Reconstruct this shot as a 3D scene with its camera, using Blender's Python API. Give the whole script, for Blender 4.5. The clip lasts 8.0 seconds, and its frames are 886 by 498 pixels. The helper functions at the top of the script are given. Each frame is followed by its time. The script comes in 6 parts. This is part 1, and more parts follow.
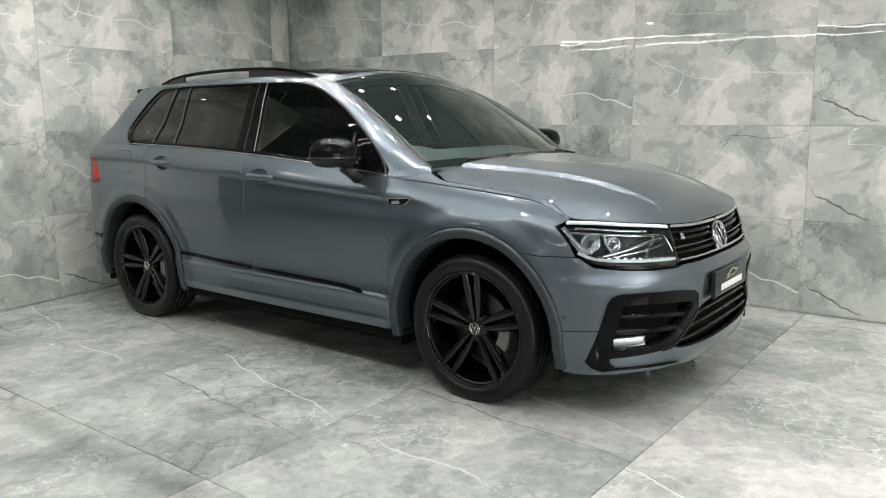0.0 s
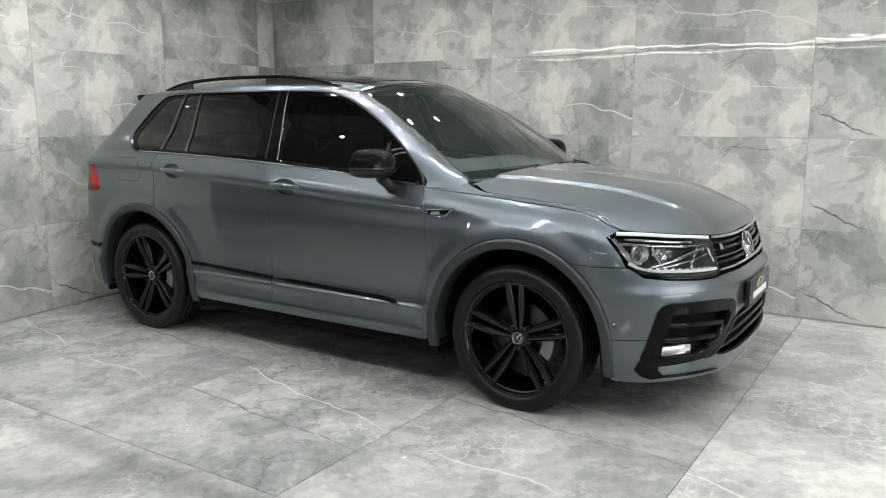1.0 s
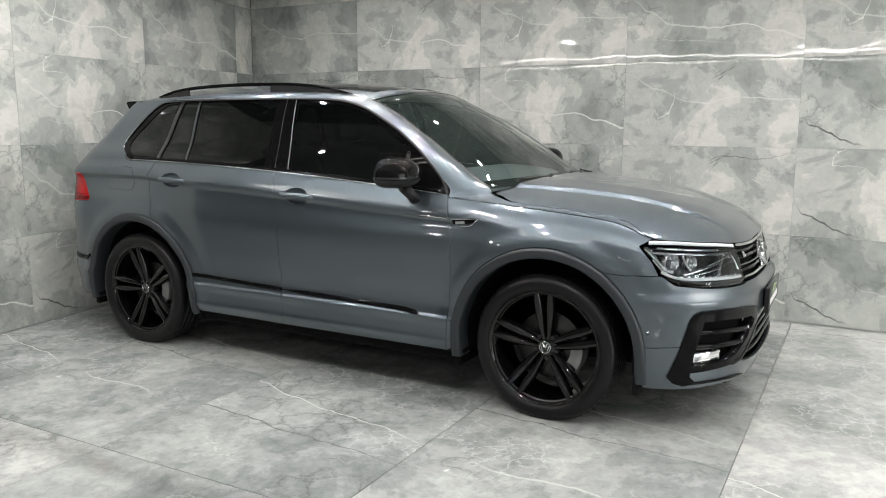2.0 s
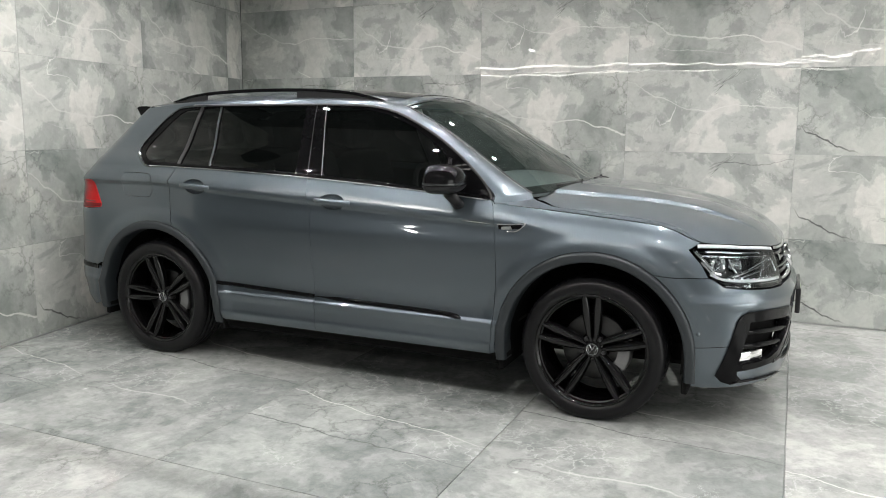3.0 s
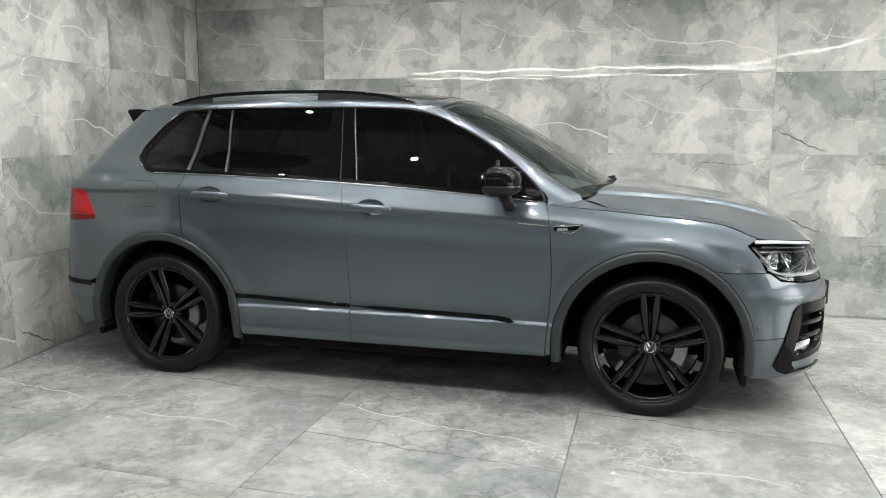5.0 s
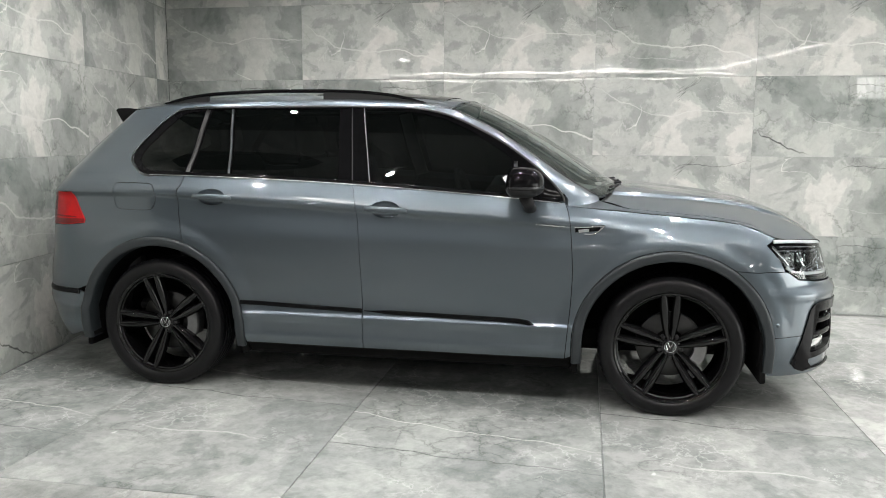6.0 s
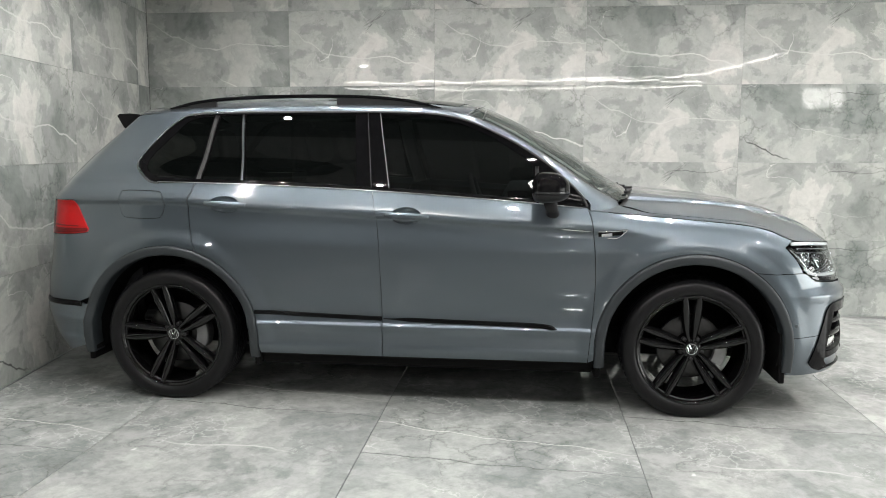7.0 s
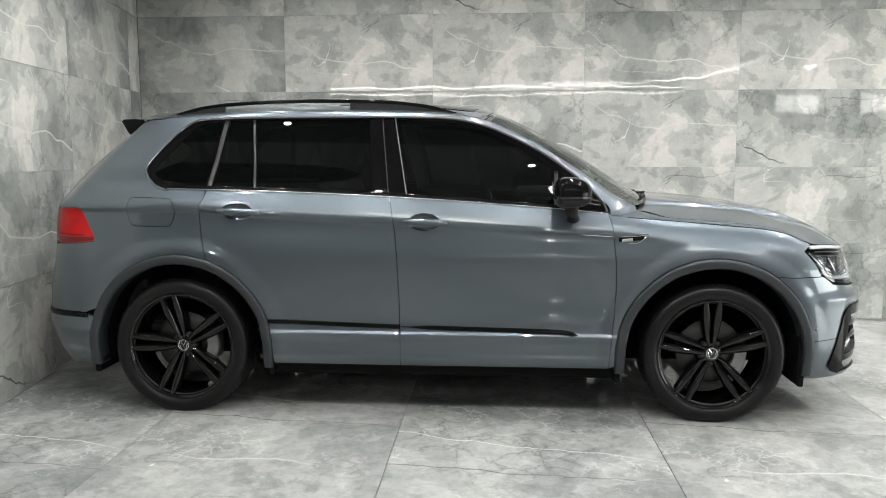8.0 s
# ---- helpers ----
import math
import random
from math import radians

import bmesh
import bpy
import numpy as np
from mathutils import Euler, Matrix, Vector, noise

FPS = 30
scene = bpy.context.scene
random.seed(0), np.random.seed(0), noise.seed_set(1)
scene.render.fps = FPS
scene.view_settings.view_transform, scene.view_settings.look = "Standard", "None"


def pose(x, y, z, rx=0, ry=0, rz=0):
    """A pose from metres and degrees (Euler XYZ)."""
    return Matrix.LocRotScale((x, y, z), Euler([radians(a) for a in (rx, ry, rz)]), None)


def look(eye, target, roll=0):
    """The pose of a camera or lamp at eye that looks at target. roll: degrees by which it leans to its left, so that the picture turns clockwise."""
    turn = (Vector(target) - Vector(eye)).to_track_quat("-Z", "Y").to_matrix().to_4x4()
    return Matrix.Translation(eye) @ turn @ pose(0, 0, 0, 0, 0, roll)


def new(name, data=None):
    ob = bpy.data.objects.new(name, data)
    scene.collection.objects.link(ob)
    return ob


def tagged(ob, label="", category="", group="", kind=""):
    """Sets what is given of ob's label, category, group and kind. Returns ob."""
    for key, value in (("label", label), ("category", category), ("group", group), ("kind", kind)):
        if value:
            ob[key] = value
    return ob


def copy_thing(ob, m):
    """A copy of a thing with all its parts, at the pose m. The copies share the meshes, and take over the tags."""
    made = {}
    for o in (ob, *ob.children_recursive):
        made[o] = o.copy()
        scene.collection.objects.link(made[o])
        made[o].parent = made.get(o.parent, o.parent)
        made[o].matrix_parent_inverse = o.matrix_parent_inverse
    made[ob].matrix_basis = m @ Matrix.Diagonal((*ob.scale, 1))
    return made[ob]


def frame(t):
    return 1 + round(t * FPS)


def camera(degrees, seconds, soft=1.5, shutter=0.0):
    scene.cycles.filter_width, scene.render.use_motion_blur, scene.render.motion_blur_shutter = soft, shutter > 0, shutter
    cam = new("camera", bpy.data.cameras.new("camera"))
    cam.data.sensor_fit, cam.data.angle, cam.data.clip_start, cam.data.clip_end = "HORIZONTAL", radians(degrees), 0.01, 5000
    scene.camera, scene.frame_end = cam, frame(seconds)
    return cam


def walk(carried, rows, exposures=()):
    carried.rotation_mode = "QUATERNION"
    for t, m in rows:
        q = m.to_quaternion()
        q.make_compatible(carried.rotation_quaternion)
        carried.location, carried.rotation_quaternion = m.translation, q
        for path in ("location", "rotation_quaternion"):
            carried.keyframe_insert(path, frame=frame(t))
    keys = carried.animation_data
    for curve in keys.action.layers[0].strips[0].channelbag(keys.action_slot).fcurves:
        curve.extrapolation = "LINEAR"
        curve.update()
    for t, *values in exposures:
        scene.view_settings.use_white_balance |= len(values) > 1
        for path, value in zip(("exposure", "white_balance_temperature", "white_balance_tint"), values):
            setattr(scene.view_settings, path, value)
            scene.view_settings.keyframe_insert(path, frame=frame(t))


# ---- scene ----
cam = camera(59.0, 8.0, soft=1.0)
PATH = [
    (0, (4.711, -3.732, 1.325), (3.511, -2.17, 0.978), -0.6),
    (0.5, (4.5, -3.804, 1.359), (3.358, -2.201, 1.008), -0.3),
    (1, (4.319, -4.029, 1.363), (3.248, -2.374, 1.025), -0.0),
    (2.5, (3.737, -4.311, 1.374), (2.863, -2.54, 1.061), 0.4),
    (3, (3.502, -4.484, 1.374), (2.7, -2.677, 1.069), 0.5),
    (3.5, (3.31, -4.56, 1.35), (2.573, -2.725, 1.051), 0.4),
    (4, (3.091, -4.572, 1.363), (2.427, -2.709, 1.067), 0.3),
    (4.5, (2.871, -4.68, 1.361), (2.28, -2.792, 1.068), 0.2),
    (6, (2.236, -4.728, 1.336), (1.889, -2.778, 1.056), 0.3),
    (6.5, (1.995, -4.796, 1.326), (1.729, -2.832, 1.059), 0.4),
    (7, (1.852, -4.756, 1.313), (1.643, -2.784, 1.058), 0.2),
    (7.5, (1.742, -4.703, 1.308), (1.578, -2.725, 1.064), 0.0),
    (8, (1.602, -4.726, 1.307), (1.471, -2.745, 1.068), 0.0),
]
walk(cam, [(t, look(eye, target, roll)) for t, eye, target, roll in PATH], exposures=[(0, -0.03), (4, 0.06), (8, 0.17)])

# ---- light ----
world = bpy.data.worlds.new("world")
scene.world = world
world.use_nodes = True
world.node_tree.nodes["Background"].inputs[0].default_value = (0.02, 0.022, 0.022, 1)
world.node_tree.nodes["Background"].inputs[1].default_value = 0.2
# watts of the ceiling lamps, and the glow of strips and windows
SPOT_WATTS, FRONT_WATTS, PIN_WATTS, WIDE_WATTS, STRIP_POWER, WINDOW_POWER = 4.3, 14.5, 2.3, 60.0, 30.0, 7.5


# ---- materials ----
def material(name):
    m = bpy.data.materials.new(name)
    m.use_nodes = True
    n = m.node_tree.nodes
    return m, n, m.node_tree.links, n["Principled BSDF"]


def node(nodes, kind, **values):
    nd = nodes.new(kind)
    for key, value in values.items():
        if key in nd.inputs:
            nd.inputs[key].default_value = value
    return nd


def ramp(nodes, stops):
    nd = nodes.new("ShaderNodeValToRGB")
    e = nd.color_ramp.elements
    while len(e) < len(stops):
        e.new(0.5)
    for el, (pos, col) in zip(e, stops):
        el.position, el.color = pos, (*col, 1)
    return nd


def plain(name, color, rough, metal=0.0, coat=0.0, grain=40.0, vary=0.12, bump=0.0, spec=0.5, coords="Object"):
    """A surface with a little grain in colour, gloss and relief."""
    m, n, l, b = material(name)
    tc = node(n, "ShaderNodeTexCoord")
    fine = node(n, "ShaderNodeTexNoise", Scale=grain, Detail=4.0)
    large = node(n, "ShaderNodeTexNoise", Scale=grain / 12, Detail=3.0)
    l.new(tc.outputs[coords], fine.inputs["Vector"]), l.new(tc.outputs[coords], large.inputs["Vector"])
    both = node(n, "ShaderNodeMath")
    l.new(fine.outputs["Fac"], both.inputs[0]), l.new(large.outputs["Fac"], both.inputs[1])
    lo, hi = [tuple(min(1, c * k) for c in color) for k in (1 - vary, 1 + vary)]
    cr = ramp(n, [(0.3, lo), (0.7, hi)])
    half = node(n, "ShaderNodeMath")
    half.operation = "MULTIPLY"
    half.inputs[1].default_value = 0.5
    l.new(both.outputs[0], half.inputs[0]), l.new(half.outputs[0], cr.inputs[0]), l.new(cr.outputs[0], b.inputs["Base Color"])
    mr = node(n, "ShaderNodeMapRange")
    mr.inputs["To Min"].default_value, mr.inputs["To Max"].default_value = rough * 0.85, min(1, rough * 1.15)
    l.new(large.outputs["Fac"], mr.inputs["Value"]), l.new(mr.outputs[0], b.inputs["Roughness"])
    b.inputs["Metallic"].default_value, b.inputs["Coat Weight"].default_value = metal, coat
    b.inputs["Coat Roughness"].default_value, b.inputs["Specular IOR Level"].default_value = 0.03, spec
    if bump:
        bp = node(n, "ShaderNodeBump", Strength=bump, Distance=0.002)
        l.new(fine.outputs["Fac"], bp.inputs["Height"]), l.new(bp.outputs[0], b.inputs["Normal"])
    return m


def car_paint():
    """Grey metallic: flakes under a clear coat."""
    m, n, l, b = material("grey_metallic_paint")
    tc = node(n, "ShaderNodeTexCoord")
    flake = node(n, "ShaderNodeTexVoronoi", Scale=1400.0)
    dust = node(n, "ShaderNodeTexNoise", Scale=5.0, Detail=5.0)
    l.new(tc.outputs["Object"], flake.inputs["Vector"]), l.new(tc.outputs["Object"], dust.inputs["Vector"])
    cr = ramp(n, [(0.0, (0.088, 0.1075, 0.1235)), (1.0, (0.122, 0.1475, 0.1675))])
    l.new(flake.outputs["Color"], cr.inputs[0]), l.new(cr.outputs[0], b.inputs["Base Color"])
    mr = node(n, "ShaderNodeMapRange")
    mr.inputs["To Min"].default_value, mr.inputs["To Max"].default_value = 0.37, 0.41
    l.new(dust.outputs["Fac"], mr.inputs["Value"]), l.new(mr.outputs[0], b.inputs["Roughness"])
    b.inputs["Metallic"].default_value, b.inputs["Coat Weight"].default_value = 0.97, 1.0
    b.inputs["Coat Roughness"].default_value, b.inputs["Coat IOR"].default_value = 0.035, 1.55
    return m


def hazed(n, l, clear, share):
    """Clear glass under a thin diffuse veil: a pale haze painted in to lift the dark behind it."""
    df, mx = node(n, "ShaderNodeBsdfDiffuse"), node(n, "ShaderNodeMixShader")
    df.inputs[0].default_value, mx.inputs[0].default_value = (0.40, 0.53, 0.48, 1), share
    l.new(clear.outputs[0], mx.inputs[1]), l.new(df.outputs[0], mx.inputs[2])
    return mx.outputs[0]


def glass(name, tint, gloss=1.45, rough=0.0, haze=0.0):
    m, n, l, b = material(name)
    n.remove(b)
    out = n["Material Output"]
    tr, gl, mix, fr = node(n, "ShaderNodeBsdfTransparent"), node(n, "ShaderNodeBsdfGlossy", Roughness=rough), node(n, "ShaderNodeMixShader"), node(n, "ShaderNodeFresnel", IOR=gloss)
    tr.inputs[0].default_value, gl.inputs[0].default_value = (*tint, 1), (1, 1, 1, 1)
    l.new(fr.outputs[0], mix.inputs[0]), l.new(tr.outputs[0], mix.inputs[1]) if not haze else l.new(hazed(n, l, tr, haze), mix.inputs[1]), l.new(gl.outputs[0], mix.inputs[2]), l.new(mix.outputs[0], out.inputs["Surface"])
    return m


def lamp_surface(name, color, power):
    m, n, l, b = material(name)
    b.inputs["Base Color"].default_value = (0.8, 0.8, 0.8, 1)
    b.inputs["Emission Color"].default_value, b.inputs["Emission Strength"].default_value = (*color, 1), power
    return m


def marble(name, tones, rough, size, wave, veins=(), span=(1.2, 0.6), fine=(11.0, 0.55, 0.0)):
    """Polished porcelain tile, printed with clouded grey marble, white veins and dark cracks; three prints in turn."""
    m, n, l, b = material(name)
    tc, info = node(n, "ShaderNodeTexCoord"), node(n, "ShaderNodeObjectInfo")
    pick = node(n, "ShaderNodeMath")
    pick.operation = "MULTIPLY"
    pick.inputs[1].default_value = 5.0
    fl = node(n, "ShaderNodeMath")
    fl.operation = "FLOOR"
    l.new(info.outputs["Random"], pick.inputs[0]), l.new(pick.outputs[0], fl.inputs[0])
    far = node(n, "ShaderNodeVectorMath")
    far.operation = "MULTIPLY_ADD"
    far.inputs[0].default_value = (3.7, 5.3, 2.9)
    l.new(fl.outputs[0], far.inputs[1]), l.new(tc.outputs["Object"], far.inputs[2])

    def cloud(scale, detail, rough_, distort, shift=0.0):
        mp = node(n, "ShaderNodeMapping")
        mp.inputs["Location"].default_value = (shift, shift * 0.7, shift * 1.3)
        l.new(far.outputs[0], mp.inputs["Vector"])
        t = node(n, "ShaderNodeTexNoise", Scale=scale / size, Detail=detail, Roughness=rough_, Distortion=distort)
        l.new(mp.outputs[0], t.inputs["Vector"])
        return t.outputs["Fac"]

    def blend(kind, fac, a, c, amount=1.0):
        mx = node(n, "ShaderNodeMix")
        mx.data_type, mx.blend_type = "RGBA", kind
        if isinstance(fac, float):
            mx.inputs[0].default_value = fac
        else:
            l.new(fac, mx.inputs[0])
        for socket, value in ((mx.inputs[6], a), (mx.inputs[7], c)):
            if isinstance(value, tuple):
                socket.default_value = (*value, 1)
            else:
                l.new(value, socket)
        return mx.outputs[2]

    def seam(source, width, keep, lo, hi):
        a = node(n, "ShaderNodeMath")
        a.operation = "SUBTRACT"
        a.inputs[1].default_value = 0.5
        c = node(n, "ShaderNodeMath")
        c.operation = "ABSOLUTE"
        r = node(n, "ShaderNodeMapRange")
        r.inputs["From Min"].default_value, r.inputs["From Max"].default_value = 0.0, width
        r.inputs["To Min"].default_value, r.inputs["To Max"].default_value = 1.0, 0.0
        k = node(n, "ShaderNodeMapRange")
        k.inputs["From Min"].default_value, k.inputs["From Max"].default_value = lo, hi
        mul = node(n, "ShaderNodeMath")
        mul.operation = "MULTIPLY"
        l.new(source, a.inputs[0]), l.new(a.outputs[0], c.inputs[0]), l.new(c.outputs[0], r.inputs["Value"])
        l.new(keep, k.inputs["Value"]), l.new(r.outputs[0], mul.inputs[0]), l.new(k.outputs[0], mul.inputs[1])
        return mul.outputs[0]

    base = ramp(n, [(0.36, tones[0]), (0.43, tones[1]), (0.47, tones[1]), (0.495, tones[2]), (0.545, tones[2]), (0.575, tones[3]), (0.66, tones[3])])
    l.new(cloud(1.7, 12.0, 0.60, 0.35), base.inputs[0])
    mott = ramp(n, [(0.35, (0.72, 0.74, 0.73)), (0.6, (1.06, 1.06, 1.05))])
    l.new(cloud(fine[0], 10.0, 0.72, 0.3, 3.1), mott.inputs[0])
    col = blend("MULTIPLY", fine[1], base.outputs[0], mott.outputs[0])
    batch = ramp(n, [(0.0, (0.76, 0.785, 0.77)), (0.5, (0.95, 0.945, 0.935)), (1.0, (1.08, 1.07, 1.05))])
    l.new(info.outputs["Random"], batch.inputs[0])
    col = blend("MULTIPLY", 1.0, col, batch.outputs[0])
    web = ramp(n, [(0.0, (0.62, 0.63, 0.62)), (0.035, (0.92, 0.92, 0.92)), (0.09, (1.0, 1.0, 1.0))])
    cracks = node(n, "ShaderNodeTexVoronoi", Scale=5.5 / size)
    cracks.feature = "DISTANCE_TO_EDGE"
    warp = node(n, "ShaderNodeTexNoise", Scale=4.0 / size, Detail=8.0, Roughness=0.65)
    add = node(n, "ShaderNodeVectorMath")
    add.operation = "MULTIPLY_ADD"
    add.inputs[1].default_value = (0.35, 0.35, 0.35)
    l.new(far.outputs[0], warp.inputs["Vector"]), l.new(warp.outputs["Color"], add.inputs[0]), l.new(far.outputs[0], add.inputs[2])
    l.new(add.outputs[0], cracks.inputs["Vector"]), l.new(cracks.outputs["Distance"], web.inputs[0])
    where = ramp(n, [(0.52, (0, 0, 0)), (0.64, (1, 1, 1))])
    l.new(cloud(1.6, 4.0, 0.6, 0.2, 71.0), where.inputs[0])
    col = blend("MULTIPLY", where.outputs[0], col, web.outputs[0])
    if fine[2]:
        # a pale web of hairlines in some clouds of the print
        hair = ramp(n, [(0.0, (1, 1, 1)), (0.022, (0.55, 0.55, 0.55)), (0.05, (0, 0, 0))])
        lace = node(n, "ShaderNodeTexVoronoi", Scale=9.0 / size)
        lace.feature = "DISTANCE_TO_EDGE"
        l.new(add.outputs[0], lace.inputs["Vector"]), l.new(lace.outputs["Distance"], hair.inputs[0])
        zone = ramp(n, [(0.50, (0, 0, 0)), (0.60, (fine[2], fine[2], fine[2]))])
        l.new(cloud(1.9, 5.0, 0.6, 0.3, 91.0), zone.inputs[0])
        both_ = node(n, "ShaderNodeMath")
        both_.operation = "MULTIPLY"
        l.new(hair.outputs[0], both_.inputs[0]), l.new(zone.outputs[0], both_.inputs[1])
        col = blend("MIX", both_.outputs[0], col, tones[4])
    col = blend("MIX", seam(cloud(1.1, 5.0, 0.5, 0.9, 11.0), 0.0055, cloud(1.3, 2.0, 0.5, 0.0, 5.0), 0.62, 0.72), col, tones[4])
    col = blend("MIX", seam(cloud(2.6, 6.0, 0.6, 1.4, 23.0), 0.006, cloud(2.1, 2.0, 0.5, 0.0, 8.0), 0.62, 0.78), col, tones[4])
    col = blend("MIX", seam(cloud(0.9, 7.0, 0.62, 0.7, 37.0), 0.0035, cloud(1.5, 2.0, 0.5, 0.0, 15.0), 0.62, 0.72), col, tones[5])
    # the print's own long veins: a line of (across, up, strength) over the tile
    jag = node(n, "ShaderNodeTexNoise", Scale=9.0, Detail=6.0, Roughness=0.62)
    l.new(tc.outputs["Object"], jag.inputs["Vector"])
    bent = node(n, "ShaderNodeVectorMath")
    bent.operation = "MULTIPLY_ADD"
    bent.inputs[1].default_value = (0.055, 0.055, 0.055)
    l.new(jag.outputs["Color"], bent.inputs[0]), l.new(tc.outputs["Object"], bent.inputs[2])
    xyz = node(n, "ShaderNodeSeparateXYZ")
    l.new(bent.outputs[0], xyz.inputs[0])
    for tone, width, points in veins:
        along = node(n, "ShaderNodeMapRange")
        along.inputs["From Min"].default_value, along.inputs["From Max"].default_value = -span[0] / 2 + 0.027, span[0] / 2 + 0.027
        cr = n.new("ShaderNodeValToRGB")
        cr.color_ramp.interpolation = "EASE"
        e = cr.color_ramp.elements
        while len(e) < len(points):
            e.new(0.5)
        for el, (px_, pz_, k) in zip(e, points):
            g = (pz_ + 0.027) / span[1] + 0.5
            el.position, el.color = px_ / span[0] + 0.5, (g, g, g, k)
        up = node(n, "ShaderNodeMapRange")
        up.inputs["From Min"].default_value, up.inputs["From Max"].default_value = -span[1] / 2, span[1] / 2
        up.clamp = False
        dist, ab, fade, mul = (node(n, k) for k in ("ShaderNodeMath", "ShaderNodeMath", "ShaderNodeMapRange", "ShaderNodeMath"))
        dist.operation, ab.operation, mul.operation = "SUBTRACT", "ABSOLUTE", "MULTIPLY"
        fade.inputs["From Min"].default_value, fade.inputs["From Max"].default_value = width * 0.3 / span[1], width / span[1]
        fade.inputs["To Min"].default_value, fade.inputs["To Max"].default_value = 1.0, 0.0
        l.new(xyz.outputs["X"], along.inputs["Value"]), l.new(along.outputs[0], cr.inputs[0])
        l.new(xyz.outputs["Z"], up.inputs["Value"]), l.new(up.outputs[0], dist.inputs[0]), l.new(cr.outputs["Color"], dist.inputs[1])
        l.new(dist.outputs[0], ab.inputs[0]), l.new(ab.outputs[0], fade.inputs["Value"]), l.new(fade.outputs[0], mul.inputs[0]), l.new(cr.outputs["Alpha"], mul.inputs[1])
        col = blend("MIX", mul.outputs[0], col, tone)
    l.new(col, b.inputs["Base Color"])
    mr = node(n, "ShaderNodeMapRange")
    mr.inputs["To Min"].default_value, mr.inputs["To Max"].default_value = rough * 0.7, rough * 1.4
    l.new(cloud(9.0, 4.0, 0.6, 0.0, 2.0), mr.inputs["Value"]), l.new(mr.outputs[0], b.inputs["Roughness"])
    bp = node(n, "ShaderNodeBump", Strength=wave, Distance=0.004)
    l.new(cloud(3.0, 2.0, 0.4, 0.0, 50.0), bp.inputs["Height"]), l.new(bp.outputs[0], b.inputs["Normal"])
    return m


PAINT = car_paint()
WALL_TONES = [(0.225, 0.243, 0.233), (0.315, 0.332, 0.318), (0.425, 0.435, 0.418), (0.54, 0.543, 0.518), (0.66, 0.66, 0.625), (0.06, 0.062, 0.06)]
FLOOR_TONES = [(0.225, 0.235, 0.23), (0.31, 0.32, 0.315), (0.385, 0.39, 0.385), (0.46, 0.465, 0.455), (0.74, 0.74, 0.72), (0.12, 0.12, 0.12)]
WHITE_VEIN, DARK_VEIN = (0.57, 0.57, 0.54), (0.075, 0.077, 0.074)
WALL_PRINTS = [
    marble("polished_wall_tile_white_vein", WALL_TONES, 0.018, 1.0, 0.33, [
        (WHITE_VEIN, 0.008, [(-0.6, 0.16, 0.25), (-0.45, 0.06, 0.5), (-0.27, -0.05, 0.55), (0.05, -0.075, 0.8), (0.2, -0.06, 1.0), (0.42, -0.12, 1.0), (0.6, -0.17, 1.0)]),
        (WHITE_VEIN, 0.004, [(-0.5, -0.12, 0.0), (-0.2, -0.16, 0.4), (0.3, -0.2, 0.0)])]),
    marble("polished_wall_tile_dark_crack", WALL_TONES, 0.018, 1.0, 0.33, [
        (DARK_VEIN, 0.008, [(-0.6, -0.07, 0.0), (-0.53, -0.145, 0.8), (-0.42, -0.195, 0.9), (-0.33, -0.24, 0.9), (-0.25, -0.275, 0.5), (-0.17, -0.285, 0.0)]),
        (DARK_VEIN, 0.004, [(0.0, 0.2, 0.0), (0.15, 0.24, 0.7), (0.35, 0.22, 0.5), (0.6, 0.26, 0.3)]),
        (WHITE_VEIN, 0.004, [(-0.3, 0.05, 0.0), (-0.1, -0.04, 0.5), (0.25, -0.12, 0.3), (0.5, -0.1, 0.0)])]),
    marble("polished_wall_tile_swirl", WALL_TONES, 0.018, 1.0, 0.33, [
        (WHITE_VEIN, 0.006, [(-0.6, 0.22, 0.3), (-0.35, 0.1, 0.6), (-0.15, 0.02, 0.4), (-0.02, 0.0, 0.9), (0.18, 0.05, 0.8), (0.4, 0.03, 0.6), (0.6, 0.03, 0.5)])]),
]
FLOOR_PRINTS = [
    marble("polished_floor_tile_low_vein", FLOOR_TONES, 0.05, 1.1, 0.02, [
        (DARK_VEIN, 0.006, [(-0.6, -0.60, 0.75), (-0.3, -0.63, 0.7), (0.0, -0.68, 0.55), (0.35, -0.70, 0.5), (0.6, -0.74, 0.3)]),
        (WHITE_VEIN, 0.006, [(-0.6, -0.20, 0.8), (-0.3, -0.30, 1.0), (0.0, -0.38, 0.8), (0.3, -0.42, 0.7), (0.6, -0.50, 0.3)])], (1.2, 2.4), (17.0, 0.85, 0.34)),
    marble("polished_floor_tile_mid_vein", FLOOR_TONES, 0.05, 1.1, 0.02, [
        (DARK_VEIN, 0.006, [(-0.6, 0.0, 0.75), (-0.3, -0.03, 0.7), (0.0, -0.08, 0.55), (0.35, -0.10, 0.5), (0.6, -0.14, 0.3)]),
        (WHITE_VEIN, 0.006, [(-0.6, 0.42, 0.8), (-0.3, 0.30, 1.0), (0.0, 0.22, 0.8), (0.3, 0.18, 0.7), (0.6, 0.10, 0.3)]),
        (WHITE_VEIN, 0.010, [(-0.4, -0.55, 0.0), (-0.2, -0.60, 0.5), (0.1, -0.58, 0.5), (0.4, -0.66, 0.0)])], (1.2, 2.4), (17.0, 0.85, 0.34)),
]
GROUT = plain("grey_grout", (0.40, 0.405, 0.40), 0.8, grain=60)
